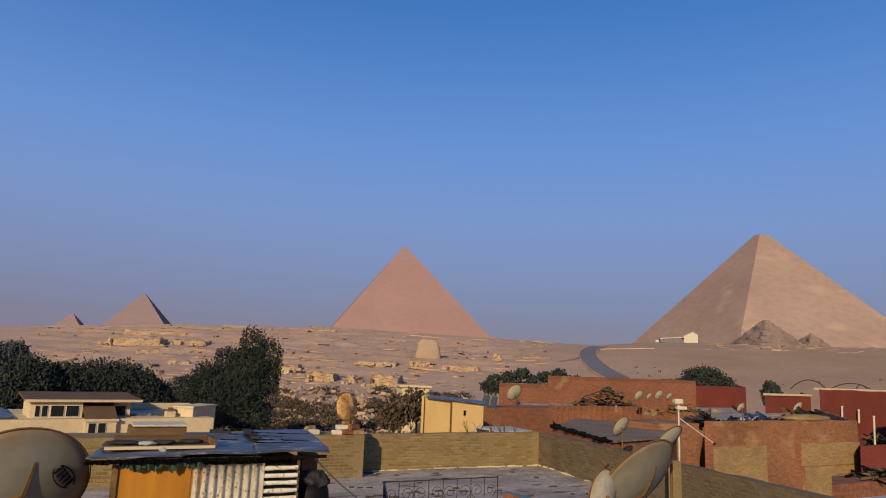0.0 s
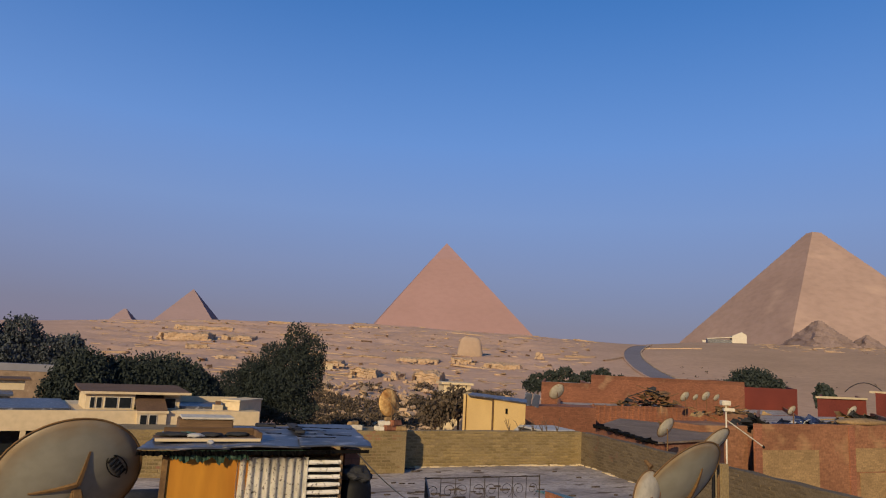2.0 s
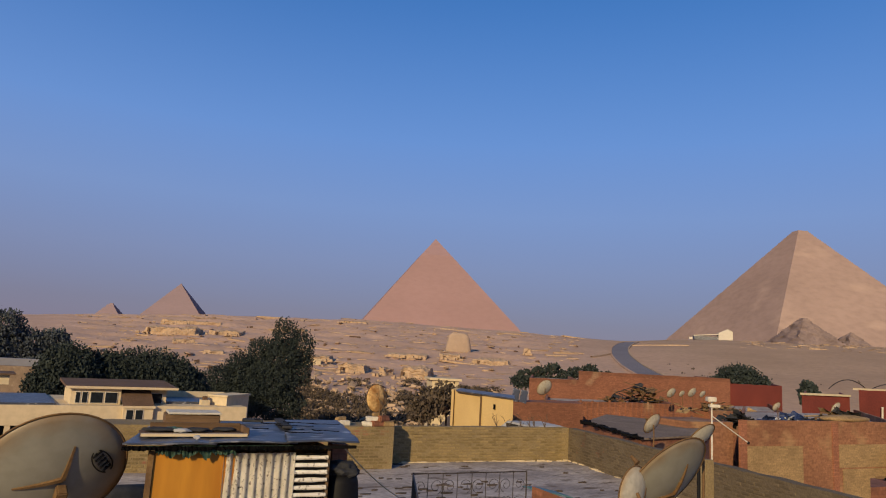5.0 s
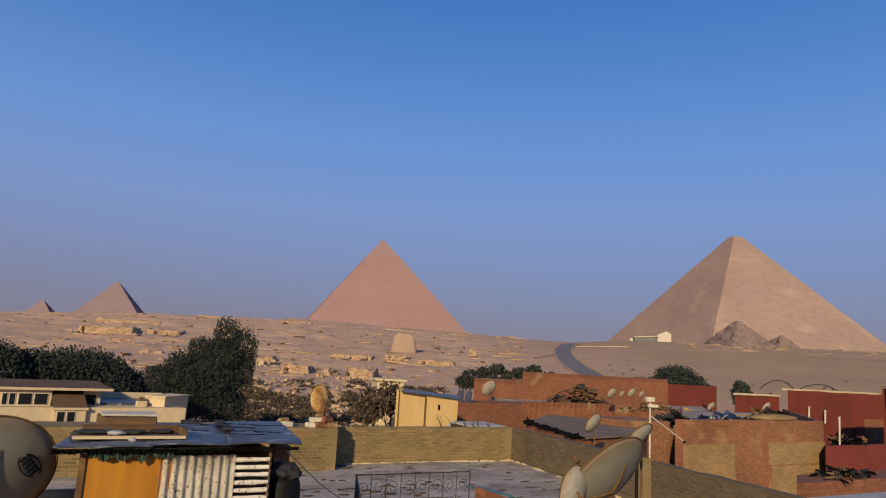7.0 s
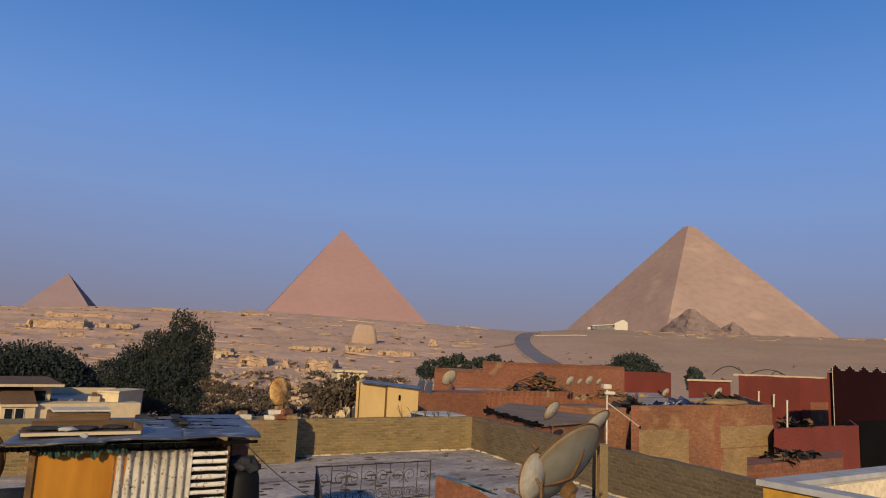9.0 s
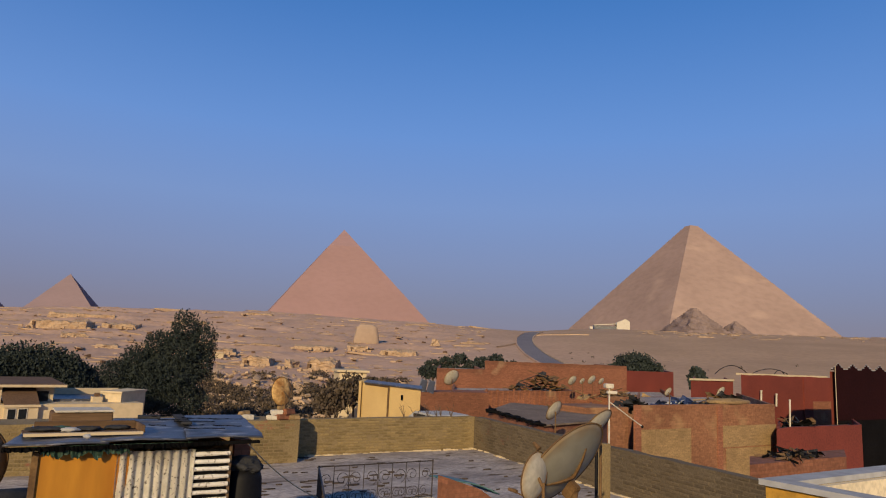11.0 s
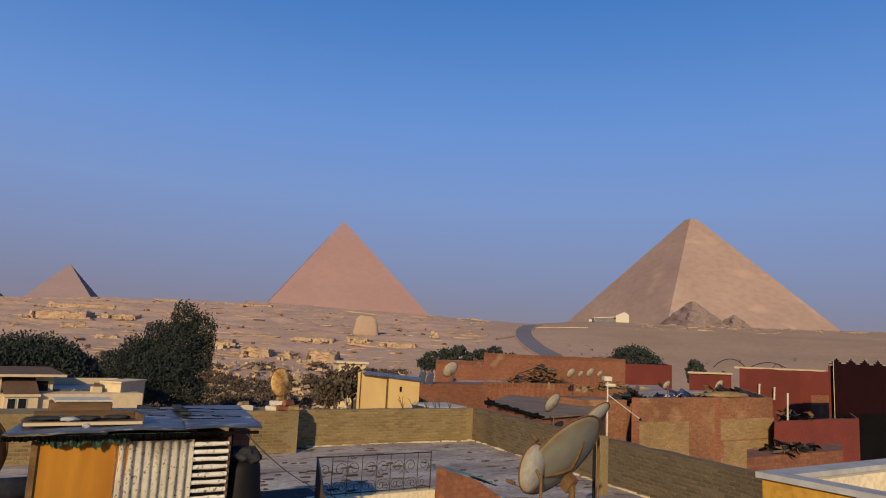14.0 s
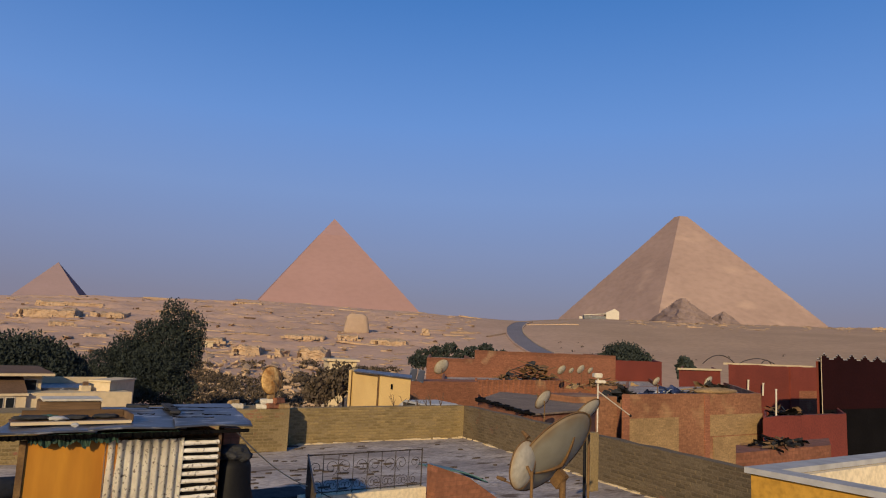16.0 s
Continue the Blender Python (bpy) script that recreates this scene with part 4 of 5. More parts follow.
# tower with a toothed top
h = thing("tower_house", G0, "dark maroon house with a toothed parapet and a pale drain pipe", "house")
# Near-black maroon above, black below.
box_part("wall", (40.1, 56, 20.5, 21.6, H - 2.7, H + 0.10), M_MAROON, h)
box_part("lower_wall", (40.12, 56, 20.52, 21.6, -0.5, H - 2.7), M_BLACK, h, "black lower wall")
box_part("side_face", (39.6, 40.1, 20.7, 21.6, -0.5, H + 0.0), M_REDP, h, "brick side wall")
for i in range(10):
    x = 40.55 + i * 1.62
    steps = ((-0.81, 0.10), (-0.81, 0.14), (-0.54, 0.14), (-0.54, 0.25), (-0.27, 0.25), (-0.27, 0.36), (-0.1, 0.36), (-0.1, 0.45), (0.1, 0.45), (0.1, 0.36), (0.27, 0.36), (0.27, 0.25), (0.54, 0.25), (0.54, 0.14), (0.81, 0.14), (0.81, 0.10))
    bm = bmesh.new()
    f = bm.faces.new([bm.verts.new((x + dx, 20.5, H + dz)) for dx, dz in steps])
    ext = bmesh.ops.extrude_face_region(bm, geom=[f])
    bmesh.ops.translate(bm, verts=[q for q in ext["geom"] if isinstance(q, bmesh.types.BMVert)], vec=(0, 0.3, 0))
    bmesh.ops.recalc_face_normals(bm, faces=bm.faces[:])
    tooth = part("merlon", bm, M_MAROON, h)
    bm = bmesh.new()
    for (x0, z0), (x1, z1) in zip(steps, steps[1:]):
        if z0 == z1:
            bm_box(bm, x + x0, x + x1, 20.47, 20.83, H + z0, H + z0 + 0.04)
    part("cap", bm, M_COPING, tooth, "pale mortar on the stepped top")
bm = bmesh.new()
bm_rod(bm, (40.2, 20.4, H - 3.2), (40.2, 20.4, H + 0.3), 0.045, 8)
part("drain_pipe", bm, M_HOTEL, h, "pale drain pipe")
for o in h.children_recursive:
    for v in o.data.vertices:
        v.co.x += (v.co.y - 20.5) * 1.97
# red terrace behind the junk
h = block("house", 41.8, 53, 27.4, 40, H - 0.47, M_REDP, "dull red terrace house with rods on its roof", cap=M_TILE)
box_part("coping", (42.0, 53, 27.62, 27.9, H - 0.49, H - 0.36), M_HOTEL, h, "pale concrete roof edge")
for a, z, w in ((43.6, 0.62, 2.3), (48.3, 0.50, 3.0), (49.4, 0.42, 1.2)):
    bm = bmesh.new()
    last = None
    for k in range(9):
        t = k / 8
        p = Vector((a - w + 2 * w * t, 29.0 + 0.5 * t, H - 0.5 + z * math.sin(math.pi * t) ** 0.8))
        if last:
            bm_rod(bm, last, p, 0.03, 5)
        last = p
    part("roof_rod", bm, M_IRON, h, "bent dark rod arching over the roof")
box_part("pilaster", (49.2, 50.3, 27.3, 27.4, 0, H - 0.5), M_REDP, h)
box_part("lower_panel", (50.3, 53, 27.33, 27.4, 0, H - 2.2), M_RED, h, "bare brick panel")
block("house", 37.4, 41.8, 28.0, 38, H - 0.92, M_REDP, "low dull red annex with a pale roof edge", cap=M_WHITE)
ob = flat("trim_roof_edge", [(37.4, 27.9), (41.8, 27.9), (41.8, 28.1), (37.4, 28.1)], H - 0.92, H - 0.80, M_HOTEL, G0, "pale concrete roof edge", "trim")
# the long red wall
h = block("house", 33.1, 49.4, 43.9, 60, H - 0.33, M_RED, "long red brick house with a bare unplastered wall", cap=M_ROOF)
h = block("house", 28.6, 33.1, 43.9, 58, H - 1.02, M_RED, "lower red brick wing beside the long house", cap=M_ROOF)
h = block("house", 49.4, 56.5, 44.3, 58, H - 0.74, M_REDP, "dark red painted house beside the brick one", cap=M_TILE)
# the lower front terrace with ragged plaster ribs
h = block("house", 24.6, 35.2, 36.0, 43.5, H - 2.16, M_RED, "low brick terrace with rough upright ribs along its wall", cap=M_ROOF)
rr = random.Random(8)
for i in range(18):
    x = 26.8 + i * 0.46
    box_part("rib", (x, x + 0.12, 35.93, 36.0, H - 3.6, H - 2.1 + rr.uniform(-0.12, 0.05)), M_RED, h)
h = block("house", 35.2, 42.2, 33.0, 43.5, H - 2.32, M_RED, "rough brick house with a sagging flat roof", cap=M_ROOF)
h = block("house", 30.0, 35.2, 29.6, 36, H - 2.9, M_RED, "low unfinished brick annex", cap=M_ROOF)
# sheet-roofed lean-to behind the side parapet
SR = [(6.01, 30.48), (4.29, 25.80), (5.11, 20.78), (7.75, 23.19), (9.40, 27.24)]
flat("wall_lean_to", SR, -0.5, H - 2.02, M_RED, Matrix.Identity(4), "red brick walls under the lean-to roof", "wall")
flat("roof_lean_to", [(x * 1.005, y * 0.995) for x, y in SR], H - 2.0, H - 1.95, M_LEANTO, Matrix.Identity(4), "flat earthy lean-to roof with a ragged dark edge", "roof")
rr = random.Random(21)
bm = bmesh.new()
for i in range(46):
    k = i / 45
    p = Vector((*SR[1], 0)).lerp(Vector((*SR[2], 0)), k)
    s = rr.uniform(0.08, 0.22)
    bm_box(bm, -s, s, -s * 0.5, s * 0.5, -rr.uniform(0.01, 0.05), rr.uniform(0.0, 0.03), Matrix.Translation((p.x, p.y, H - 1.95)) @ pose(0, 0, 0, rr.uniform(-12, 12), rr.uniform(-12, 12), rr.uniform(0, 180)))
tagged(part("roof_edge_rags", bm, M_BLACK), "ragged black felt along the lean-to's edge", "felt", kind="stuff")

# the yellow cabin
h = thing("cabin", G0, "small yellow rendered cabin with a grey sheet roof", "cabin")
box_part("wall", (15.9, 17.2, 25.6, 28.4, 0, H - 1.55), M_YELLOW, h)
box_part("wall", (16.05, 17.4, 28.45, 31.55, 0, H - 1.50), M_YELLOW, h)
box_part("pilaster", (15.86, 16.1, 28.36, 28.52, 0, H - 1.50), M_RUST, h, "rusty corner strip")
box_part("pilaster", (15.98, 16.2, 31.2, 31.26, 0, H - 1.50), M_RUST, h)
box_part("roof", (15.8, 17.3, 25.5, 31.0, H - 1.54, H - 1.49), M_SHEET, h, "grey sheet roof")
box_part("vent", (15.86, 15.9, 27.1, 27.28, H - 2.1, H - 1.88), M_BLACK, h)
for o in h.children:
    for v in o.data.vertices:
        v.co.y += (v.co.x - 15.9) * 1.62
# dry twigs growing along the parapet before the cabin
rr = random.Random(14)
for a in (10.1, 10.45, 10.9, 11.2, 11.35, 11.7):
    bm = bmesh.new()
    for k in range(5):
        p0, p1 = Vector((0, 0, 0)), Vector((rr.uniform(-0.2, 0.2), rr.uniform(-0.05, 0.05), rr.uniform(0.1, 0.36)))
        bm_rod(bm, p0, p1, 0.008, 5, 0.005)
        bm_rod(bm, p1, p1 + Vector((rr.uniform(-0.12, 0.12), 0, rr.uniform(0.03, 0.14))), 0.005, 4, 0.003)
    ob = part("twig", bm, M_BARK)
    ob.matrix_world = grid(a, 17.08, TOPW - 0.02)
    tagged(ob, "dry leafless weed growing from the top of the parapet", "weed", "weeds on the parapet")
# the heap of wreckage beside the cabin
h = thing("parked_car", grid(15.0, 22.6, 0), "pale car body seen over the parapet beside the cabin", "car")
bm = bmesh.new()
prof = ((-2.0, H - 3.0), (-1.9, H - 2.75), (-1.2, H - 2.6), (-0.7, H - 2.25), (0.8, H - 2.22), (1.5, H - 2.6), (2.0, H - 2.75), (2.0, H - 3.3), (-2.0, H - 3.3))
f = bm.faces.new([bm.verts.new((-0.7, y, z)) for y, z in prof])
ext = bmesh.ops.extrude_face_region(bm, geom=[f])
bmesh.ops.translate(bm, verts=[e for e in ext["geom"] if isinstance(e, bmesh.types.BMVert)], vec=(1.5, 0, 0))
bmesh.ops.recalc_face_normals(bm, faces=bm.faces[:])
part("body", bm, M_COPING, h)
for y0, y1 in ((-0.95, -0.1), (0.0, 0.85)):
    box_part("window", (-0.72, -0.69, y0, y1, H - 2.58, H - 2.3), M_GLASS_SHADE, h)
box_part("deck", (-1.0, 1.5, -2.6, 2.6, -0.3, H - 3.3), M_TAN, h, "block base under the car body")


# junk on the roofs
def junk(name, m, w, d, h, seed, mats, n, label, size=0.8):
    """A heap of sticks, boards, rags and pipes."""
    r = random.Random(seed)
    ob = thing(name, m, label, "rubbish heap")
    for k, material in enumerate(mats):
        bm = bmesh.new()
        for i in range(n):
            x, y = r.gauss(0, w / 3), r.uniform(-d / 2, d / 2)
            z = max(h * math.exp(-(x / w * 2.2) ** 2) * r.random(), 0.06)
            t = Matrix.Translation((x, y, z)) @ pose(0, 0, 0, r.uniform(-15, 15), r.uniform(-18, 18), r.uniform(0, 180))
            if i % 2 == 0:
                L = r.uniform(0.3, w * 0.35)
                bm_box(bm, -L, L, -0.04 * size, 0.04 * size, -0.025, 0.025, t)
            else:
                w0 = r.uniform(0.15, 0.5) * size
                v = bmesh.ops.create_grid(bm, x_segments=4, y_segments=3, size=w0, matrix=t @ pose(0, 0, 0, r.uniform(-50, 50), r.uniform(-40, 40), 0))["verts"]
                for q in v:
                    q.co += Vector((r.uniform(-1, 1), r.uniform(-1, 1), r.uniform(-0.7, 0.7))) * w0 * 0.28
        tagged(part(("timber", "sheeting", "debris")[k % 3], bm, material, ob), kind="stuff")
    return ob


junk("rubbish_heap", grid(28.2, 19.6, H - 1.80), 2.0, 0.8, 0.50, 1, (M_PLANK, M_TAN, M_CLOTH), 16, "heap of blue sheeting, rags and boards on the brick house's roof")
junk("rubbish_heap", grid(22.0, 19.2, H - 1.75), 1.1, 0.5, 0.22, 9, (M_BLACK, M_CLOTH), 14, "flat heap of black rags on the brick house's roof", 0.6)
junk("rubbish_heap", grid(24.9, 19.2, H - 1.75), 1.3, 0.5, 0.26, 12, (M_BLUE, M_BLUE, M_CLOTH, M_COPING), 12, "crumpled blue sheeting and dark rags on the brick house's roof", 0.5)
junk("rubbish_heap", grid(36.2, 40.6, H - 2.45), 3.4, 1.6, 1.4, 2, (M_PLANK, M_CLOTH, M_RUST), 26, "tangled heap of planks and scrap on the low terrace")
junk("rubbish_heap", grid(38.8, 36.2, H - 2.62), 4.4, 1.6, 0.6, 6, (M_PLANK, M_TAN), 18, "spread scrap wood on the rough brick house")
junk("rubbish_heap", grid(33.0, 18.6, H - 2.84), 2.6, 1.2, 0.45, 3, (M_BLACK, M_CLOTH, M_PLANK), 16, "black rubbish and rags on the low red roof")
junk("rubbish_heap", grid(15.6, 8.95, H - 1.96), 1.4, 0.5, 0.14, 4, (M_BLACK, M_CLOTH, M_PLANK), 18, "dark scrap lying on the low red block", 0.2)
bl = thing("boat_canopy", grid(28.0, 19.0, H - 1.72), "long pale canopy rolled up on the junk-covered roof", "canopy")
bm = bmesh.new()
bmesh.ops.create_icosphere(bm, subdivisions=3, radius=1.0)
for v in bm.verts:
    v.co = Vector((v.co.x * 1.5, v.co.y * 0.5, v.co.z * 0.16 + 0.18)) + Vector((0, 0, noise.noise(v.co * 3) * 0.05))
part("roll", bm, M_TAN, bl, smooth=True)

# pale pipes standing on the red houses
for a, b_, z0, z1 in ((43.6, 27.3, H - 2.3, H - 1.5), (45.2, 27.2, H - 2.5, H - 1.7), (31.9, 18.6, H - 2.9, H - 1.45)):
    bm = bmesh.new()
    bm_rod(bm, (0, 0, 0), (0.06, 0, z1 - z0), 0.06 if b_ > 20 else 0.04, 10)
    bm_rod(bm, (0.06, 0, z1 - z0), (0.06, 0, z1 - z0 + 0.06), 0.075 if b_ > 20 else 0.052, 10)
    ob = part("vent_pipe", bm, M_WHITE)
    ob.matrix_world = grid(a, b_ - 0.15, z0)
    tagged(ob, "short white vent pipe on a red house", "pipe", "vent pipes")

# dishes on the far roofs
for az, d, zc, r, foot in ((-16.12, 47, H - 1.32, 0.40, H - 2.5), (-16.9, 48, H - 1.36, 0.26, H - 2.5), (-17.65, 48, H - 1.24, 0.38, H - 2.5), (-18.4, 49, H - 1.32, 0.28, H - 2.5), (-6.3, 40, H - 1.28, 0.55, H - 3.0), (-27.3, 38, H - 1.25, 0.33, H - 1.95), (-23.5, 30, H - 1.1, 0.22, H - 1.95)):
    dish("satellite_dish", polar(az, d, zc), r * 0.88, 30, 30, foot, M_DISHW, "pale satellite dish standing on a far brick roof", "far dishes", feed=0.8)
for az, dz in ((-3.95, 0.0), (-4.6, -0.05)):
    p = box_part("solar_panel", (-0.2, 0.2, -0.03, 0.03, 0, 0.7), M_SHEET, None, bevel=0.01)
    p.matrix_world = Matrix.Translation(polar(az, 38, H - 2.05 + dz)) @ pose(0, 0, 0, -12, 14, 20)
    tagged(p, "grey-blue panel leaning on the roof edge", "panel", "leaning panels")
flat("wall_panel_base", [(18.9, 32.0), (24.5, 32.0), (25.5, 34.0), (20.3, 34.0)], -0.5, H - 2.05, M_RED, G0, "plain brick house under the leaning panels", "wall")

# ---- the pale hotel ----
def hotel():
    m = pose(-29.1, 40.7, 0, 0, 0, 36)
    h = thing("hotel", m, "pale ochre two-storey building with a brown-roofed penthouse", "building")
    z = H
    box_part("wall", (-14, 16.4, 0, 9, z - 5.45, z - 4.22), M_HOTEL, h, "pale rendered upper wall")
    # Window-pane colour on this wall stands in for deep shade under the storey above.
    box_part("lower_wall", (-14, 16.2, 1.6, 9, -0.5, z - 5.45), M_GLASS_SHADE, h, "lower storey coloured dark for deep shade")
    for x in (-6, -2.2, 1.6, 5.4, 9.2, 13):
        box_part("column", (x, x + 0.3, 0.05, 0.35, -0.5, z - 5.45), M_HOTEL, h)
    # penthouse
    box_part("penthouse_wall", (5.05, 8.05, 1.0, 5, z - 4.22, z - 3.18), M_HOTEL, h)
    box_part("penthouse_wall", (10.0, 11.1, 1.6, 5, z - 4.22, z - 3.18), M_HOTEL, h)
    for x0, x1 in ((5.3, 5.62), (5.68, 6.05), (6.18, 6.98), (7.06, 7.85)):
        w = box_part("window", (x0, x1, 0.965, 1.0, z - 4.15, z - 3.4), M_WHITE, h)
        box_part("pane", (x0 + 0.04, x1 - 0.04, 0.95, 0.963, z - 4.11, z - 3.44), M_GLASS_SHADE, w)
    w = box_part("window", (10.05, 10.85, 1.565, 1.6, z - 4.2, z - 3.45), M_WHITE, h)
    box_part("pane", (10.1, 10.8, 1.55, 1.563, z - 4.16, z - 3.5), M_GLASS_SHADE, w)
    bm = bmesh.new()
    v = bm_box(bm, 4.7, 11.6, 0.75, 5.4, z - 3.18, z - 3.02)
    for q in v:
        if q.co.y > 3:
            q.co.z += 0.25
    part("roof", bm, M_TILE, h, "brown sloping roof")
    box_part("fascia", (4.68, 11.65, 0.69, 0.75, z - 3.20, z - 3.04), M_HOTEL, h, "pale fascia board")
    # stair block with a brown hood
    box_part("stair_block", (8.1, 9.95, -0.25, 2.5, z - 5.4, z - 4.35), M_HOTEL, h)
    bm = bmesh.new()
    v = bm_box(bm, 8.05, 10.0, -0.3, 2.2, z - 4.3, z - 4.22)
    for q in v:
        if q.co.y > 1:
            q.co.z += 1.25
    part("hood", bm, M_TILE, h, "brown sloping hood")
    box_part("hood_edge", (8.0, 10.05, -0.36, -0.3, z - 4.36, z - 4.2), M_HOTEL, h)
    for x0, x1 in ((8.25, 8.75), (8.82, 9.35)):
        w = box_part("window", (x0, x1, -0.285, -0.25, z - 5.2, z - 4.42), M_WHITE, h)
        box_part("pane", (x0 + 0.05, x1 - 0.05, -0.30, -0.287, z - 5.15, z - 4.47), M_GLASS_SHADE, w)
    # roof terrace to the end block
    box_part("terrace_roof", (11.3, 16.0, 2.0, 9, z - 4.22, z - 4.05), M_SHEET, h, "grey roof felt")
    box_part("terrace_wall", (11.3, 16.6, 6.5, 6.8, z - 4.22, z - 3.62), M_HOTEL, h)
    turned = Matrix.Translation((16.15, 2.0, 0)) @ pose(0, 0, 0, 0, 0, 45)
    box_part("end_block", (-1.7, 1.7, -0.2, 1.2, z - 5.6, z - 3.60), M_HOTEL, h, m=turned)
    box_part("end_block_coping", (-1.8, 1.8, -0.28, 1.28, z - 3.60, z - 3.48), M_HOTEL, h, m=turned)
    box_part("chimney", (13.4, 14.0, 1.0, 1.6, z - 4.3, z - 3.85), M_HOTEL, h)
    box_part("chimney", (13.55, 13.85, 1.15, 1.45, z - 3.85, z - 3.6), M_TILE, h)
    # far wing
    box_part("wing", (-9, 1.0, 9, 18, -0.5, z - 4.0), M_HOTEL, h)
    box_part("wing_roof", (-9.3, 1.2, 8.7, 18.3, z - 4.0, z - 3.85), M_SHEET, h)
    box_part("wing_hut", (-4.0, 2.0, 14, 17.5, z - 3.85, z - 3.1), M_HOTEL, h)
    box_part("wing_hut_roof", (-4.4, 2.4, 13.6, 17.9, z - 3.1, z - 2.98), M_TILE, h)
    box_part("terrace_roof", (-13.8, 4.2, 0.3, 8.8, z - 4.22, z - 4.10), M_SHEET, h)


hotel()
flat("wall_long", [(-130, 105), (-62, 128), (-60, 131), (-128, 109)], -1, H - 4.15, M_FARWALL, Matrix.Identity(4), "long grey-blue wall before the far trees", "wall")


flat("wall_bank", [(-130, 101), (-62, 124), (-62, 126), (-130, 103)], -1, H - 5.35, M_LEANTO, Matrix.Identity(4), "low brown earth bank before the long wall", "wall")


# ---- trees and scrub ----
def leaf_mesh(name, blobs, n, size, seed):
    """Many small leaf clumps filling uneven blobs; each clump is a few bent leaves."""
    r = random.Random(seed)
    verts, faces = [], []
    total = sum(b[3] * b[4] * b[5] for b in blobs)
    for cx, cy, cz, rx, ry, rz in blobs:
        k = int(n * rx * ry * rz / total)
        for _ in range(k):
            while True:
                d = Vector((r.uniform(-1, 1), r.uniform(-1, 1), r.uniform(-1, 1)))
                if 0.05 < d.length < 1:
                    break
            d = d.normalized() * (0.45 + 0.55 * r.random() ** 0.5) * (1 + 0.30 * noise.noise(d * 2.4 + Vector((cx, cy, cz))) + 0.28 * noise.noise(d * 6.5 + Vector((cz, cx, cy))))
            c = Vector((cx + d.x * rx, cy + d.y * ry, cz + d.z * rz))
            e = Euler((r.uniform(0, 6.3), r.uniform(0, 6.3), r.uniform(0, 6.3))).to_matrix()
            s = size * r.uniform(0.5, 1.3)
            i = len(verts)
            for q in ((-1, 0, 0), (0, -0.55, 0.2), (1, 0, 0), (0, 0.55, 0.25)):
                p = c + e @ (Vector(q) * s)
                verts.append((p.x, p.y, p.z))
            faces += [(i, i + 1, i + 3), (i + 1, i + 2, i + 3)]
    me = bpy.data.meshes.new(name)
    me.from_pydata(verts, [], faces)
    return me


def tree(name, az, d, blobs, n, size, seed, label, trunk=0.35, material=None, foot=None, group=""):
    """blobs: bearing, height over the eye, then half sizes across and up, in metres."""
    base = polar(az, d)
    z0 = land(az, d) - 0.3 if foot is None else foot
    t = thing(name, Matrix.Translation((base.x, base.y, z0)), label, "tree", group)
    loc = []
    for b_az, up, rx, rz in blobs:
        p = polar(b_az, d) - base
        loc.append((p.x, p.y + random.Random(seed).uniform(-1, 1), H + up - z0, rx, rx * 0.9, rz))
    top = max(b[2] for b in loc)
    bm = bmesh.new()
    bm_rod(bm, (0, 0, 0), (0.1, 0, top * 0.45), trunk, 10, trunk * 0.7)
    bm_rod(bm, (0.1, 0, top * 0.44), (0.1, 0, top * 0.85), trunk * 0.7, 8, trunk * 0.2)
    for x, y, z, rx, ry, rz in loc:
        bm_rod(bm, (0, 0, top * 0.35), (x, y, z), trunk * 0.5, 7, trunk * 0.12)
        for k in range(4):
            a = k * 1.7 + seed
            bm_rod(bm, (x * 0.6, y * 0.6, top * 0.35 * 0.4 + z * 0.6), (x + rx * 0.7 * math.cos(a), y + ry * 0.7 * math.sin(a), z + rz * 0.4 * math.sin(a * 2)), trunk * 0.22, 5, trunk * 0.06)
    part("trunk", bm, M_BARK, t)
    part_mesh("crown", leaf_mesh("crown", loc, n, size, seed), material or M_LEAF, t)
    return t


tree("tree", 15.0, 95, ((14.9, 1.6, 1.9, 2.6), (13.6, 0.2, 1.9, 2.7), (13.6, -2.4, 1.9, 2.5), (16.7, -0.6, 2.0, 2.1), (18.1, -2.3, 1.9, 1.9), (19.4, -4.2, 2.6, 2.0), (17.6, -4.0, 3.0, 2.6), (19.0, -6.4, 2.8, 2.2), (15.2, -1.5, 3.0, 3.0), (16.0, -4.2, 4.2, 3.0), (15.0, -7.0, 3.6, 2.6), (17.6, -6.6, 3.4, 2.6)), 64000, 0.15, 1, "tall dark green tree with a dense rounded crown")
rr = random.Random(5)
for i, (az, up, w) in enumerate(((31.2, -3.9, 2.4), (29.9, -2.9, 2.6), (28.2, -3.5, 2.6), (26.3, -3.2, 2.8), (24.6, -3.2, 2.8), (22.9, -3.8, 2.3), (21.9, -5.0, 1.7))):
    tree("tree", az, 78, ((az, up, w, 2.5), (az + 0.9, up - 1.0, w * 0.8, 2.0), (az - 0.8, up - 1.2, w * 0.8, 2.2)), 10000, 0.165, 20 + i, "dark green clipped tree in a row behind the hotel", group="trees behind the hotel")
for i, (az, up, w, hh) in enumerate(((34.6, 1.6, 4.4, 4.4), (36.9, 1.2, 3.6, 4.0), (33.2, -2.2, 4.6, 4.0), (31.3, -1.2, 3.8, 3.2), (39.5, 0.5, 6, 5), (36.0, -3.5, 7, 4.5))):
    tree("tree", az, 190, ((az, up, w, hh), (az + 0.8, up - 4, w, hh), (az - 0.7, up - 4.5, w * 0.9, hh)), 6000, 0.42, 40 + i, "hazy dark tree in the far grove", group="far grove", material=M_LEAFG)
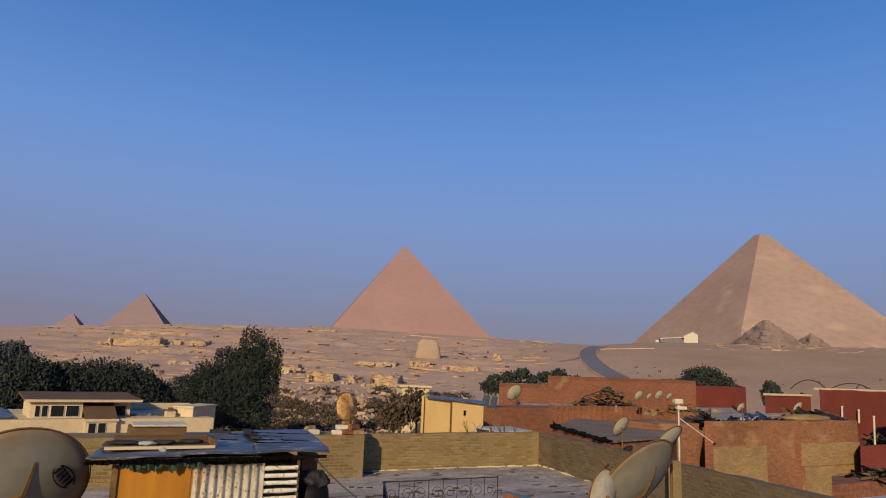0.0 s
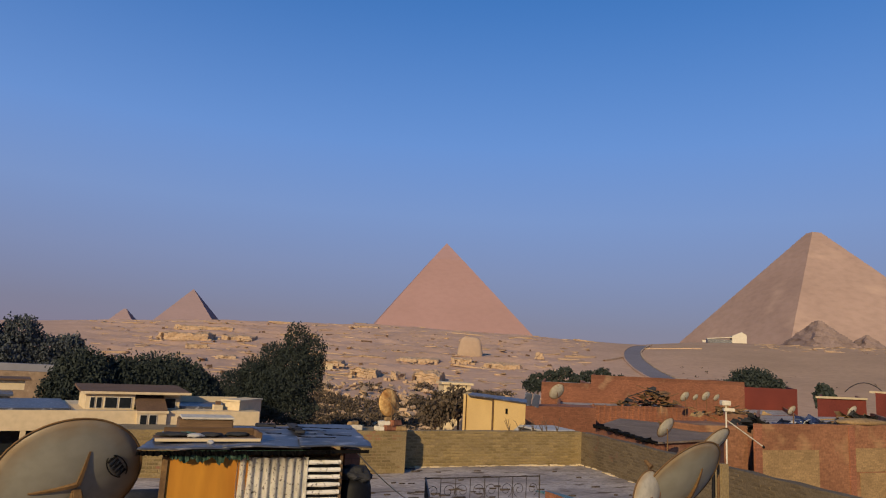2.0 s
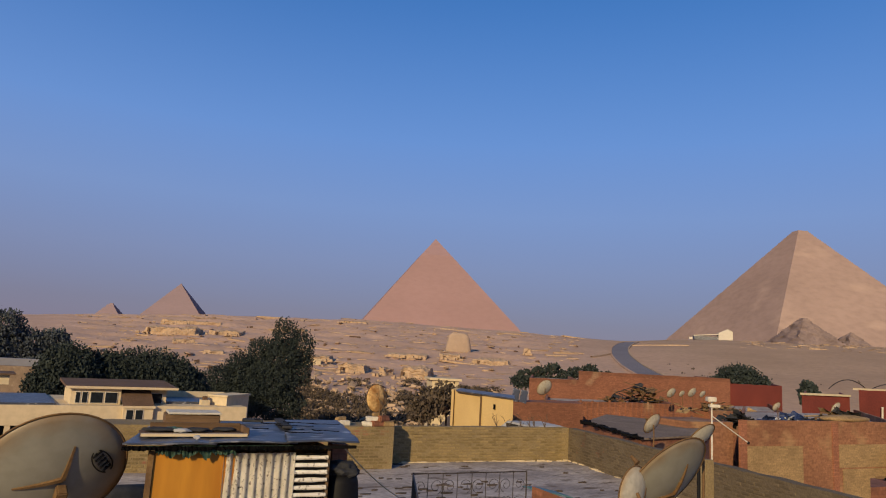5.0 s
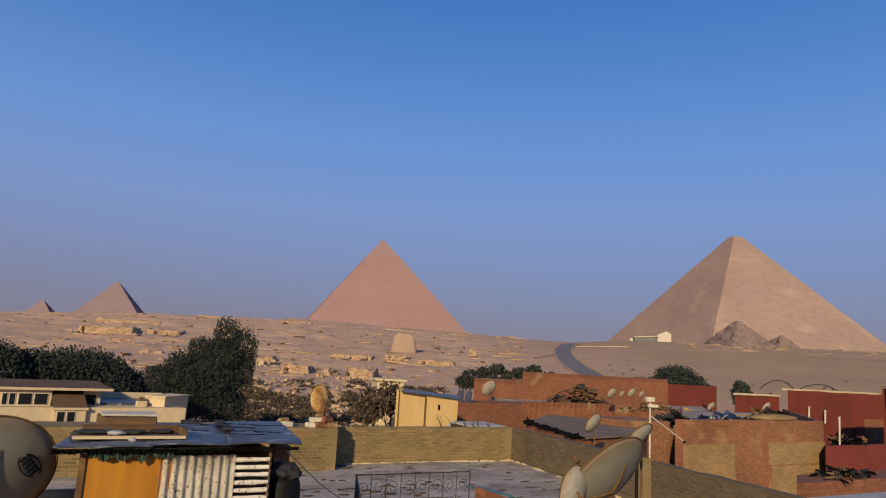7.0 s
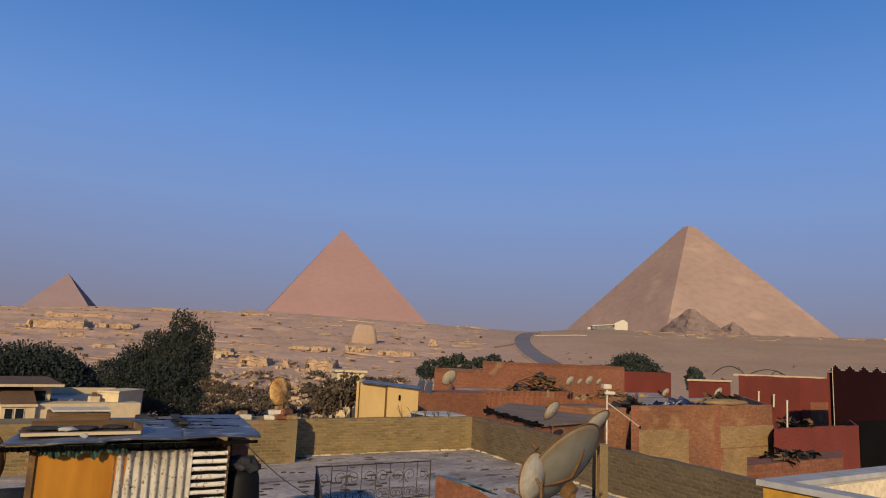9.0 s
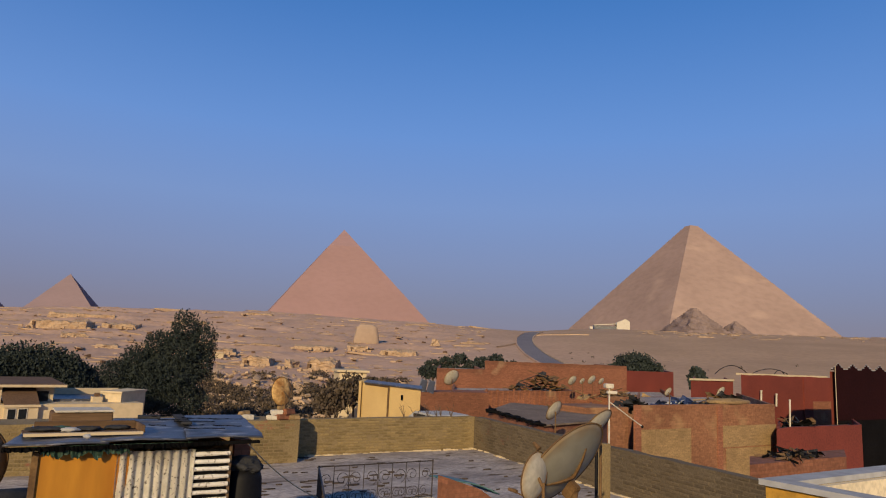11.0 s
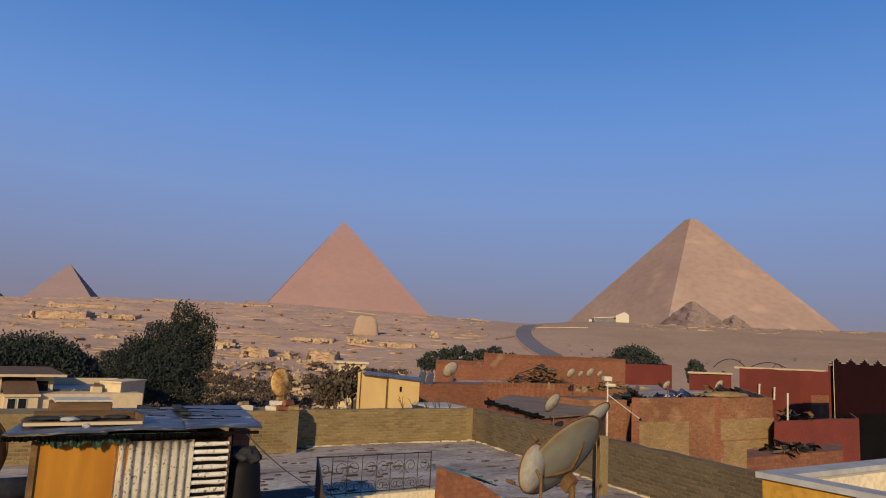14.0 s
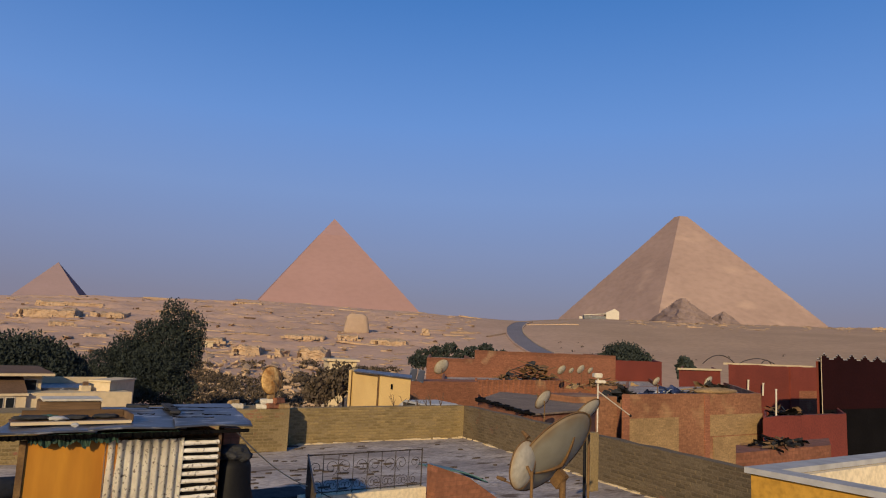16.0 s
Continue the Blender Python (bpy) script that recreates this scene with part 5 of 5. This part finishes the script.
tree("tree", -21.0, 150, ((-21.0, -0.9, 4.6, 3.0), (-22.0, -1.8, 3.4, 2.0), (-20.0, -1.9, 3.4, 2.0)), 7000, 0.30, 60, "round dark green tree behind the red houses")
tree("tree", -25.7, 90, ((-25.6, -1.5, 1.05, 1.2), (-25.9, -2.4, 1.2, 1.1)), 1600, 0.3, 61, "small dark tree behind the roofs")
for i, az in enumerate((-4.8, -5.8, -6.9, -7.9, -8.8, -9.9, -11.2)):
    tree("tree", az, 112, ((az, -1.7 + 0.5 * (i % 3) + 0.05 * i, 1.3, 0.9), (az + 0.4, -2.8, 1.6, 1.1)), 1100, 0.26, 70 + i, "low dusty green tree in a ragged row", group="ragged row of trees", trunk=0.2)
for i, (az, d, up, w, hh) in enumerate(((2.9, 70, -4.6, 1.6, 1.0), (1.6, 72, -3.7, 1.5, 1.4), (3.0, 74, -4.4, 1.6, 1.5), (0.2, 76, -3.6, 1.3, 0.8), (-1.0, 80, -3.7, 1.3, 0.7))):
    tree("tree", az, d, ((az, up, w, hh), (az + 0.6, up - 0.9, w, hh * 0.7)), 1000, 0.24, 80 + i, "thin dusty tree with bare twigs", group="thin dusty trees", trunk=0.15, material=M_SCRUB)
# dry scrub over the waste ground before the slope
sblobs = []
for i in range(70):
    az, d = rr.uniform(-3, 13.5), rr.uniform(75, 200)
    p = polar(az, d)
    s = rr.uniform(0.8, 1.9)
    sblobs.append((p.x, p.y, land(az, d) + s * 0.6, s * 1.7, s * 1.7, s * 0.85))
for i in range(150):
    az, d = rr.uniform(-2, 13.5), rr.uniform(105, 172)
    p = polar(az, d)
    s = rr.uniform(0.7, 1.5)
    sblobs.append((p.x, p.y, land(az, d) + s * 0.5, s * 2.0, s * 2.0, s * 0.8))
for i in range(26):
    az, d = rr.choice((rr.uniform(-19.5, -14.0), rr.uniform(-38, -20))), rr.uniform(225, 330)
    p = polar(az, d)
    s = rr.uniform(0.3, 0.7)
    sblobs.append((p.x, p.y, land(az, d) + s * 0.6, s * 1.2, s, s))
tagged(part_mesh("scrub", leaf_mesh("scrub", sblobs, 52000, 0.30, 90), M_SCRUB), "dry brown scrub on the waste ground", "scrub", kind="stuff")


# pale rubble strewn between the scrub
rr = random.Random(93)
verts, faces = [], []
for i in range(900):
    az, d = rr.uniform(-3, 13.5), rr.uniform(82, 205)
    p, sz = polar(az, d, land(az, d)), rr.uniform(0.12, 0.5) * (2.0 if rr.random() < 0.08 else 1.0)
    m = Matrix.Translation(p + Vector((0, 0, rr.uniform(0.1, 1.3)))) @ pose(0, 0, 0, rr.uniform(-25, 25), rr.uniform(-25, 25), rr.uniform(0, 180)) @ Matrix.Diagonal((sz * rr.uniform(1, 2.4), sz, sz * rr.uniform(0.4, 0.9), 1))
    k = len(verts)
    verts += [tuple(m @ Vector((x, y, z * (1 if abs(x + y) > 0.1 else 0.7)))) for x in (-1, 1) for y in (-1, 1) for z in (-1, 1)]
    faces += [tuple(q + k for q in f) for f in ((0, 1, 3, 2), (4, 6, 7, 5), (0, 4, 5, 1), (2, 3, 7, 6), (0, 2, 6, 4), (1, 5, 7, 3))]
me = bpy.data.meshes.new("rubble")
me.from_pydata(verts, [], faces)
tagged(part_mesh("rubble", me, M_ROCK), "pale broken blocks and rubble among the scrub", "rubble", kind="stuff")

# ---- on the plateau ----
def rock_blocks():
    r = random.Random(31)
    bm = bmesh.new()
    bmesh.ops.create_icosphere(bm, subdivisions=2, radius=1.0)
    bm.verts.ensure_lookup_table()
    ball, tris = [v.co.copy() for v in bm.verts], [[v.index for v in f.verts] for f in bm.faces]
    bm.free()
    square = [Vector([math.copysign(abs(t) ** 0.55, t) for t in c]) for c in ball]
    verts, faces = [], []
    for i in range(1250):
        az, d = r.uniform(-9, 30), (r.uniform(215, 560) if i < 1100 else r.uniform(190, 330))
        if r.random() < 0.2:
            az, d = r.uniform(-40, -21), r.uniform(440, 600)
        s = r.uniform(0.2, 0.8) * (2.4 if r.random() < 0.07 else 1.0)
        p = polar(az, d, land(az, d))
        m = Matrix.Translation(p) @ pose(0, 0, 0, r.uniform(-6, 6), r.uniform(-6, 6), WEST + r.choice((0, 0, 90, 20, -15)))
        sx, sz, ph = s * r.uniform(1.0, 7.0), s * r.uniform(0.2, 0.55), Vector((r.uniform(0, 50), 0, 0))
        k = len(verts)
        for c in square:
            c = c * (1 + 0.3 * noise.noise(c * 1.8 + ph))
            verts.append(tuple(m @ Vector((c.x * sx, c.y * s, c.z * sz))))
        faces += [[q + k for q in f] for f in tris]
    me = bpy.data.meshes.new("rocks")
    me.from_pydata(verts, [], faces)
    tagged(part_mesh("rocks", me, M_ROCK), "scattered limestone blocks and ruined tombs on the slope", "rocks", kind="stuff")


rock_blocks()


def tomb_mouths():
    """Dark brown boxes that stand for the shade in small openings and pits in the rock terraces."""
    r = random.Random(52)
    bm = bmesh.new()
    for i in range(46):
        az, d = r.uniform(-7, 29), r.uniform(205, 420)
        w, h = r.uniform(0.3, 0.9), r.uniform(0.3, 0.9)
        if r.random() < 0.3:
            w, h = w * 3.2, h * 0.5
        p = polar(az, d, land(az, d))
        bm_box(bm, -w, w, -0.6, 0.6, -1, h, Matrix.Translation(p) @ pose(0, 0, 0, r.uniform(-12, 12), r.uniform(-14, 14), az + r.uniform(-40, 40)))
    tagged(part("tomb_mouths", bm, M_TILE), "small dark boxes painted as shaded tomb openings in the rock terraces", "openings", kind="stuff")


tomb_mouths()


def mastaba(az, d, w, dep, h, label, door=(), rz=0.0):
    """A rock-cut face let into the slope: a ragged front, its top running back into the hill, and a few courses of loose blocks."""
    p = polar(az, d, land(az, d) - 2)
    t = thing("tomb", Matrix.Translation(p) @ pose(0, 0, 0, 0, 0, az + rz), label, "tomb", "rock-cut tombs")
    bm = bmesh.new()
    bm_box(bm, -w / 2, w / 2, -dep / 2, dep * 1.5, 0, h + 2)
    bmesh.ops.subdivide_edges(bm, edges=bm.edges[:], cuts=15, use_grid_fill=True)
    for q in bm.verts:
        k = q.co.z / (h + 2)
        c = q.co + Vector((az * 7, d, 0))
        q.co.x *= 1 - 0.08 * k
        q.co += Vector((noise.noise(c * 0.45), noise.noise(c * 0.45 + Vector((5, 0, 0))) + 0.5 * noise.noise(Vector((c.x * 0.2, 0, c.z * 2.2))), 0)) * 0.8
        q.co.z += k * (1.3 * noise.noise(Vector((c.x * 0.3, c.y * 0.1, 3))) + 0.5 * noise.noise(c * 1.1)) * min(1.0, h / 2.5)
        q.co.z += k * max(q.co.y + dep / 2, 0) * 0.06
    part("wall", bm, M_ROCK, t)
    # Solid dark boxes on the front paint the shade inside doorways.
    for x in door:
        bm = bmesh.new()
        bm_box(bm, x - 0.45, x + 0.45, -dep / 2 - 0.9, -dep / 2 + 1.5, 1.6, 2.0 + h * 0.55, pose(0, 0, 0, 0, 5, 0))
        part("doorway", bm, M_TILE, t, "dark box standing for a shaded doorway")
    r = random.Random(int(d * 10 + az * 100))
    for i in range(7):
        bm = bmesh.new()
        sx = r.uniform(0.3, 1.0)
        bm_box(bm, -sx, sx, -0.35, 0.35, -0.6, r.uniform(0.2, 0.6))
        bmesh.ops.bevel(bm, geom=bm.edges[:], offset=0.1, segments=1, affect="EDGES")
        b = part("block", bm, M_ROCK, t)
        b.matrix_basis = Matrix.Translation((r.uniform(-0.6, 0.6) * w, -dep / 2 - r.uniform(1.0, 4.0), 2.0)) @ pose(0, 0, 0, 0, 0, r.uniform(-30, 30))
    return t


mastaba(23.6, 345, 24, 8, 2.6, "long pale rock-cut tomb face on the slope", (-9.5,), -16)
mastaba(19.6, 350, 15, 6, 1.7, "broken rock ledge with a dark recess", (-4.0, 1.5), -14)
mastaba(22.2, 410, 34, 6, 1.6, "long ledge of quarried rock above the tomb face", (8.0, 13.0), -10)
mastaba(9.45, 228, 9.0, 5, 2.2, "square pale limestone wall of a ruined tomb", (-3.0,), -12)
mastaba(4.3, 222, 9.6, 5, 2.8, "square pale limestone wall of a ruined tomb", (-3.8,), -10)
mastaba(6.9, 224, 2.2, 3, 2.2, "narrow stump of rock beside the ruined tomb", (), -30)
mastaba(5.0, 285, 17, 5, 0.9, "pale ledge of quarried rock", (), -6)
mastaba(-1.9, 285, 16, 6, 1.8, "long low temple wall before the great statue", (-5.0,), -8)
mastaba(1.45, 292, 9, 4, 1.7, "temple front with upright stones before the great statue", (-3.0, 3.2), 0)
mastaba(-4.85, 330, 3.4, 2.4, 2.6, "weathered stump of rock beside the temple", ())
mastaba(14.5, 400, 16, 6, 1.0, "pale ledge of quarried rock", (), -12)
mastaba(9.6, 470, 18, 6, 1.0, "low broken ledge high on the slope", (-6.0, 5.0), -10)
mastaba(12.5, 260, 12, 5, 1.2, "pale ledge of quarried rock", (), -8)
mastaba(20.4, 268, 7, 4, 1.0, "low pale ledge of rock above the trees", ())
mastaba(22.7, 300, 9, 4, 1.1, "low pale ledge of rock above the trees", ())

# the great statue: a lying body with a raised head and a spreading headcloth, one plain shape
bm = bmesh.new()
for x0, x1, y0, y1, z0, z1, pinch in ((-7, 7, 4, 58, 0, 10.5, 0.75), (-6.2, 6.2, -1, 6, 0, 11.0, 0.85), (-6.4, 6.4, -1.2, 5, 9.8, 20.2, 0.72), (-6.4, -2.6, -16, 6, 0, 4.6, 0.85), (2.6, 6.4, -16, 6, 0, 4.6, 0.85)):
    v = bmesh.ops.create_icosphere(bm, subdivisions=4, radius=1.0)["verts"]
    for q in v:
        c = Vector([math.copysign(abs(t) ** 0.45, t) for t in q.co])
        c *= 1 + 0.05 * noise.noise(q.co * 3)
        k = 1 + (pinch - 1) * (c.z + 1) / 2
        q.co = Vector(((x0 + x1) / 2 + c.x * (x1 - x0) / 2 * k, (y0 + y1) / 2 + c.y * (y1 - y0) / 2, (z0 + z1) / 2 + c.z * (z1 - z0) / 2))
st = part("statue", bm, M_STATUE, smooth=True)
st.matrix_world = Matrix.Translation(polar(0.85, 320, H + 12.6 - 20.4)) @ pose(0, 0, 0, 0, 0, 3)
tagged(st, "colossal weathered limestone statue lying before the temple", "statue")

# the asphalt road over the crest, by bearing and rise
def on_land(az, rise):
    """The distance at which the slope rises to this angle."""
    r = 160.0
    while r < 618 and math.degrees(math.atan2(land(az, r) - H, r)) < rise:
        r += 1.0
    return r


RP = [(a, on_land(a, e)) for a, e in ((-13.1, 2.09), (-12.72, 1.98), (-12.42, 1.80), (-12.22, 1.60), (-12.2, 1.40), (-12.27, 1.12), (-12.47, 0.85), (-12.78, 0.56), (-13.15, 0.27), (-13.62, 0.0), (-14.1, -0.25), (-14.9, -0.6), (-16.0, -0.95))]
KERB_NORTH = [(a, on_land(a, e)) for a, e in ((-13.0, 1.86), (-14.2, 1.95), (-15.6, 2.0), (-17.4, 2.06))]
KERB_SOUTH = [(a, on_land(a, e)) for a, e in ((-10.0, 0.76), (-10.8, 0.92), (-11.5, 1.1))]


def strip(name, path, off, half, lift, material, label, category):
    bm = bmesh.new()
    prev = None
    pts = [polar(a, d) for a, d in path]
    fine = []
    for p, q in zip(pts, pts[1:]):
        fine += [p.lerp(q, k / 12) for k in range(12)]
    fine.append(pts[-1])
    for _ in range(20):
        fine = [fine[0]] + [(fine[i - 1] + fine[i] * 2 + fine[i + 1]) / 4 for i in range(1, len(fine) - 1)] + [fine[-1]]
    for i, p in enumerate(fine):
        d = (fine[min(i + 1, len(fine) - 1)] - fine[max(i - 1, 0)]).normalized()
        s = Vector((-d.y, d.x, 0))
        row = []
        for k in (-1, 1):
            q = p + s * (off + k * half)
            az, r = math.degrees(math.atan2(-q.x, q.y)), q.length
            row.append((q.x, q.y, max(land(az, r), land(math.degrees(math.atan2(-p.x, p.y)), p.length)) + lift))
        lo = [bm.verts.new((x, y, z - 3)) for x, y, z in row]
        hi = [bm.verts.new(c) for c in row]
        cur = (lo[0], hi[0], hi[1], lo[1])
        if prev:
            for k in range(3):
                bm.faces.new((prev[k], cur[k], cur[k + 1], prev[k + 1]))
        prev = cur
    bmesh.ops.recalc_face_normals(bm, faces=bm.faces[:])
    ob = part(name, bm, material)
    tagged(ob, label, category, kind="structure")


strip("road", RP, 0.0, 4.3, 0.4, M_ASPH, "grey asphalt road winding up over the desert crest", "road")
strip("road_verge", RP, -4.8, 0.4, 0.55, M_SAND, "pale sand-coloured kerb along the road", "kerb")
strip("road_verge", RP, 4.8, 0.4, 0.7, M_ROCK, "stone kerb along the road's other edge", "kerb")
strip("wall_road_north", KERB_NORTH, 0.0, 0.45, 0.45, M_ROCK, "low pale wall running along the crest from the road", "wall")
strip("wall_road_south", KERB_SOUTH, 0.0, 0.5, 0.75, M_ROCK, "low pale wall beside the road's bend", "wall")

# the museum below the great pyramid
mz = land(-19, 585)
t = thing("museum", Matrix.Translation(polar(-19.3, 585, mz + 0.6)) @ pose(0, 0, 0, 0, 0, -10), "long low museum with a white gabled end", "building")
bm = bmesh.new()
prof = ((0, -0.5), (10.6, -0.5), (10.6, 6.4), (7.0, 8.6), (0, 5.4))
f = bm.faces.new([bm.verts.new((x + 3, 0, z)) for x, z in prof])
ext = bmesh.ops.extrude_face_region(bm, geom=[f])
bmesh.ops.translate(bm, verts=[e for e in ext["geom"] if isinstance(e, bmesh.types.BMVert)], vec=(0, 9, 0))
bmesh.ops.recalc_face_normals(bm, faces=bm.faces[:])
part("gable", bm, M_WHITE, t, "white gabled block")
box_part("wing", (-15, 3, 1, 9, -0.5, 2.4), M_SHEET, t, "low grey wing")
bm = bmesh.new()
v = bm_box(bm, -15.5, 3.5, 0.5, 9, 2.4, 3.0)
for q in v:
    if q.co.x > 0:
        q.co.z += 1.6
part("wing_roof", bm, M_WHITE, t, "pale sloping roof")
box_part("annex", (-19, -16.5, 0, 3, -0.5, 1.4), M_WHITE, t)

# queens' pyramids, ruined
def ruin(az, d, w, h, seed, label, material):
    r = random.Random(seed)
    t = thing("ruined_pyramid", Matrix.Translation(polar(az, d, land(az, d) - 2)) @ pose(0, 0, 0, 0, 0, WEST), label, "pyramid")
    n = 20
    for i in range(n):
        k = i / n
        s = w / 2 * (1 - k * 0.95)
        bm = bmesh.new()
        v = bm_box(bm, -s, s, -s, s, -4 if i == 0 else k * h, (i + 1) / n * h)
        bmesh.ops.subdivide_edges(bm, edges=bm.edges[:], cuts=4, use_grid_fill=True)
        for q in bm.verts:
            q.co += Vector((noise.noise(q.co * 0.2), noise.noise(q.co * 0.2 + Vector((7, seed, 0))), noise.noise(q.co * 0.3) * 0.3)) * 1.6
        part("tier", bm, material, t)


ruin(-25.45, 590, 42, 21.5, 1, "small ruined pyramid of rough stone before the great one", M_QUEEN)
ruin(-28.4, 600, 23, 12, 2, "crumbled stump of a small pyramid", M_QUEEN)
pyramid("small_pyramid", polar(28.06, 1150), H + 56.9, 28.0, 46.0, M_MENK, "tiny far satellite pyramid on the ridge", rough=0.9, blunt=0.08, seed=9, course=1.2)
# small white houses on the slope
for az, d, w, hh in ((2.0, 84, 3.2, 9.8), (12.9, 250, 7, 2.0)):
    t = thing("hut", Matrix.Translation(polar(az, d, land(az, d) - 0.3)) @ pose(0, 0, 0, 0, 0, az + 10), "small pale flat-roofed hut on the sand", "hut")
    box_part("wall", (-w / 2, w / 2, -2, 2, 0, hh), M_HOTEL, t)
    box_part("roof", (-w / 2 - 0.3, w / 2 + 0.3, -2.3, 2.3, hh, hh + 0.25), M_HOTEL, t)
    box_part("doorway", (-w * 0.1, w * 0.1, -2.05, -1.9, hh * 0.6, hh * 0.9), M_TILE, t)

# ---- the parapets' bricks ----
def lay_bricks():
    r = random.Random(77)
    for wall, length, z0, z1, sep in BRICK_JOBS:
        rows = int((z1 - z0) / 0.075)
        mesh = BR_SHADED if sep == "near" else BR
        spots = []
        for j in range(rows):
            z = z1 - 0.045 - j * 0.075
            x = 0.125 * (j % 2) + 0.12
            while x < length - 0.12:
                if j > 0 or r.random() < 0.85:
                    spots.append((x, z, j))
                x += 0.25
        near = []
        if sep == "all":
            near = spots[:300]
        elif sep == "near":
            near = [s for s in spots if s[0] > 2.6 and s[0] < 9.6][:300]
        rest = [s for s in spots if s not in set(near)]
        for x, z, j in near:
            ob = new("brick", mesh)
            ob.parent = wall
            ob.matrix_basis = Matrix.Translation((x + r.uniform(-0.008, 0.008), 0.016 + r.uniform(-0.006, 0.006), z + r.uniform(-0.004, 0.004))) @ pose(0, 0, 0, r.uniform(-1, 1), r.uniform(-1.2, 1.2), r.uniform(-2, 2))
        verts, faces = [], []
        base = [tuple(v.co) for v in mesh.vertices]
        polys = [tuple(p.vertices) for p in mesh.polygons]
        for x, z, j in rest:
            k = len(verts)
            y = 0.016 + r.uniform(-0.006, 0.006)
            verts += [(a + x, b + y, c + z) for a, b, c in base]
            faces += [tuple(i + k for i in p) for p in polys]
        if rest:
            me = bpy.data.meshes.new("brickwork")
            me.from_pydata(verts, [], faces)
            tagged(part_mesh("brickwork", me, mesh.materials[0], wall), kind="stuff")


emblem(left_dish, dm, 0.622, 0.2, *EMBLEM)
lay_bricks()
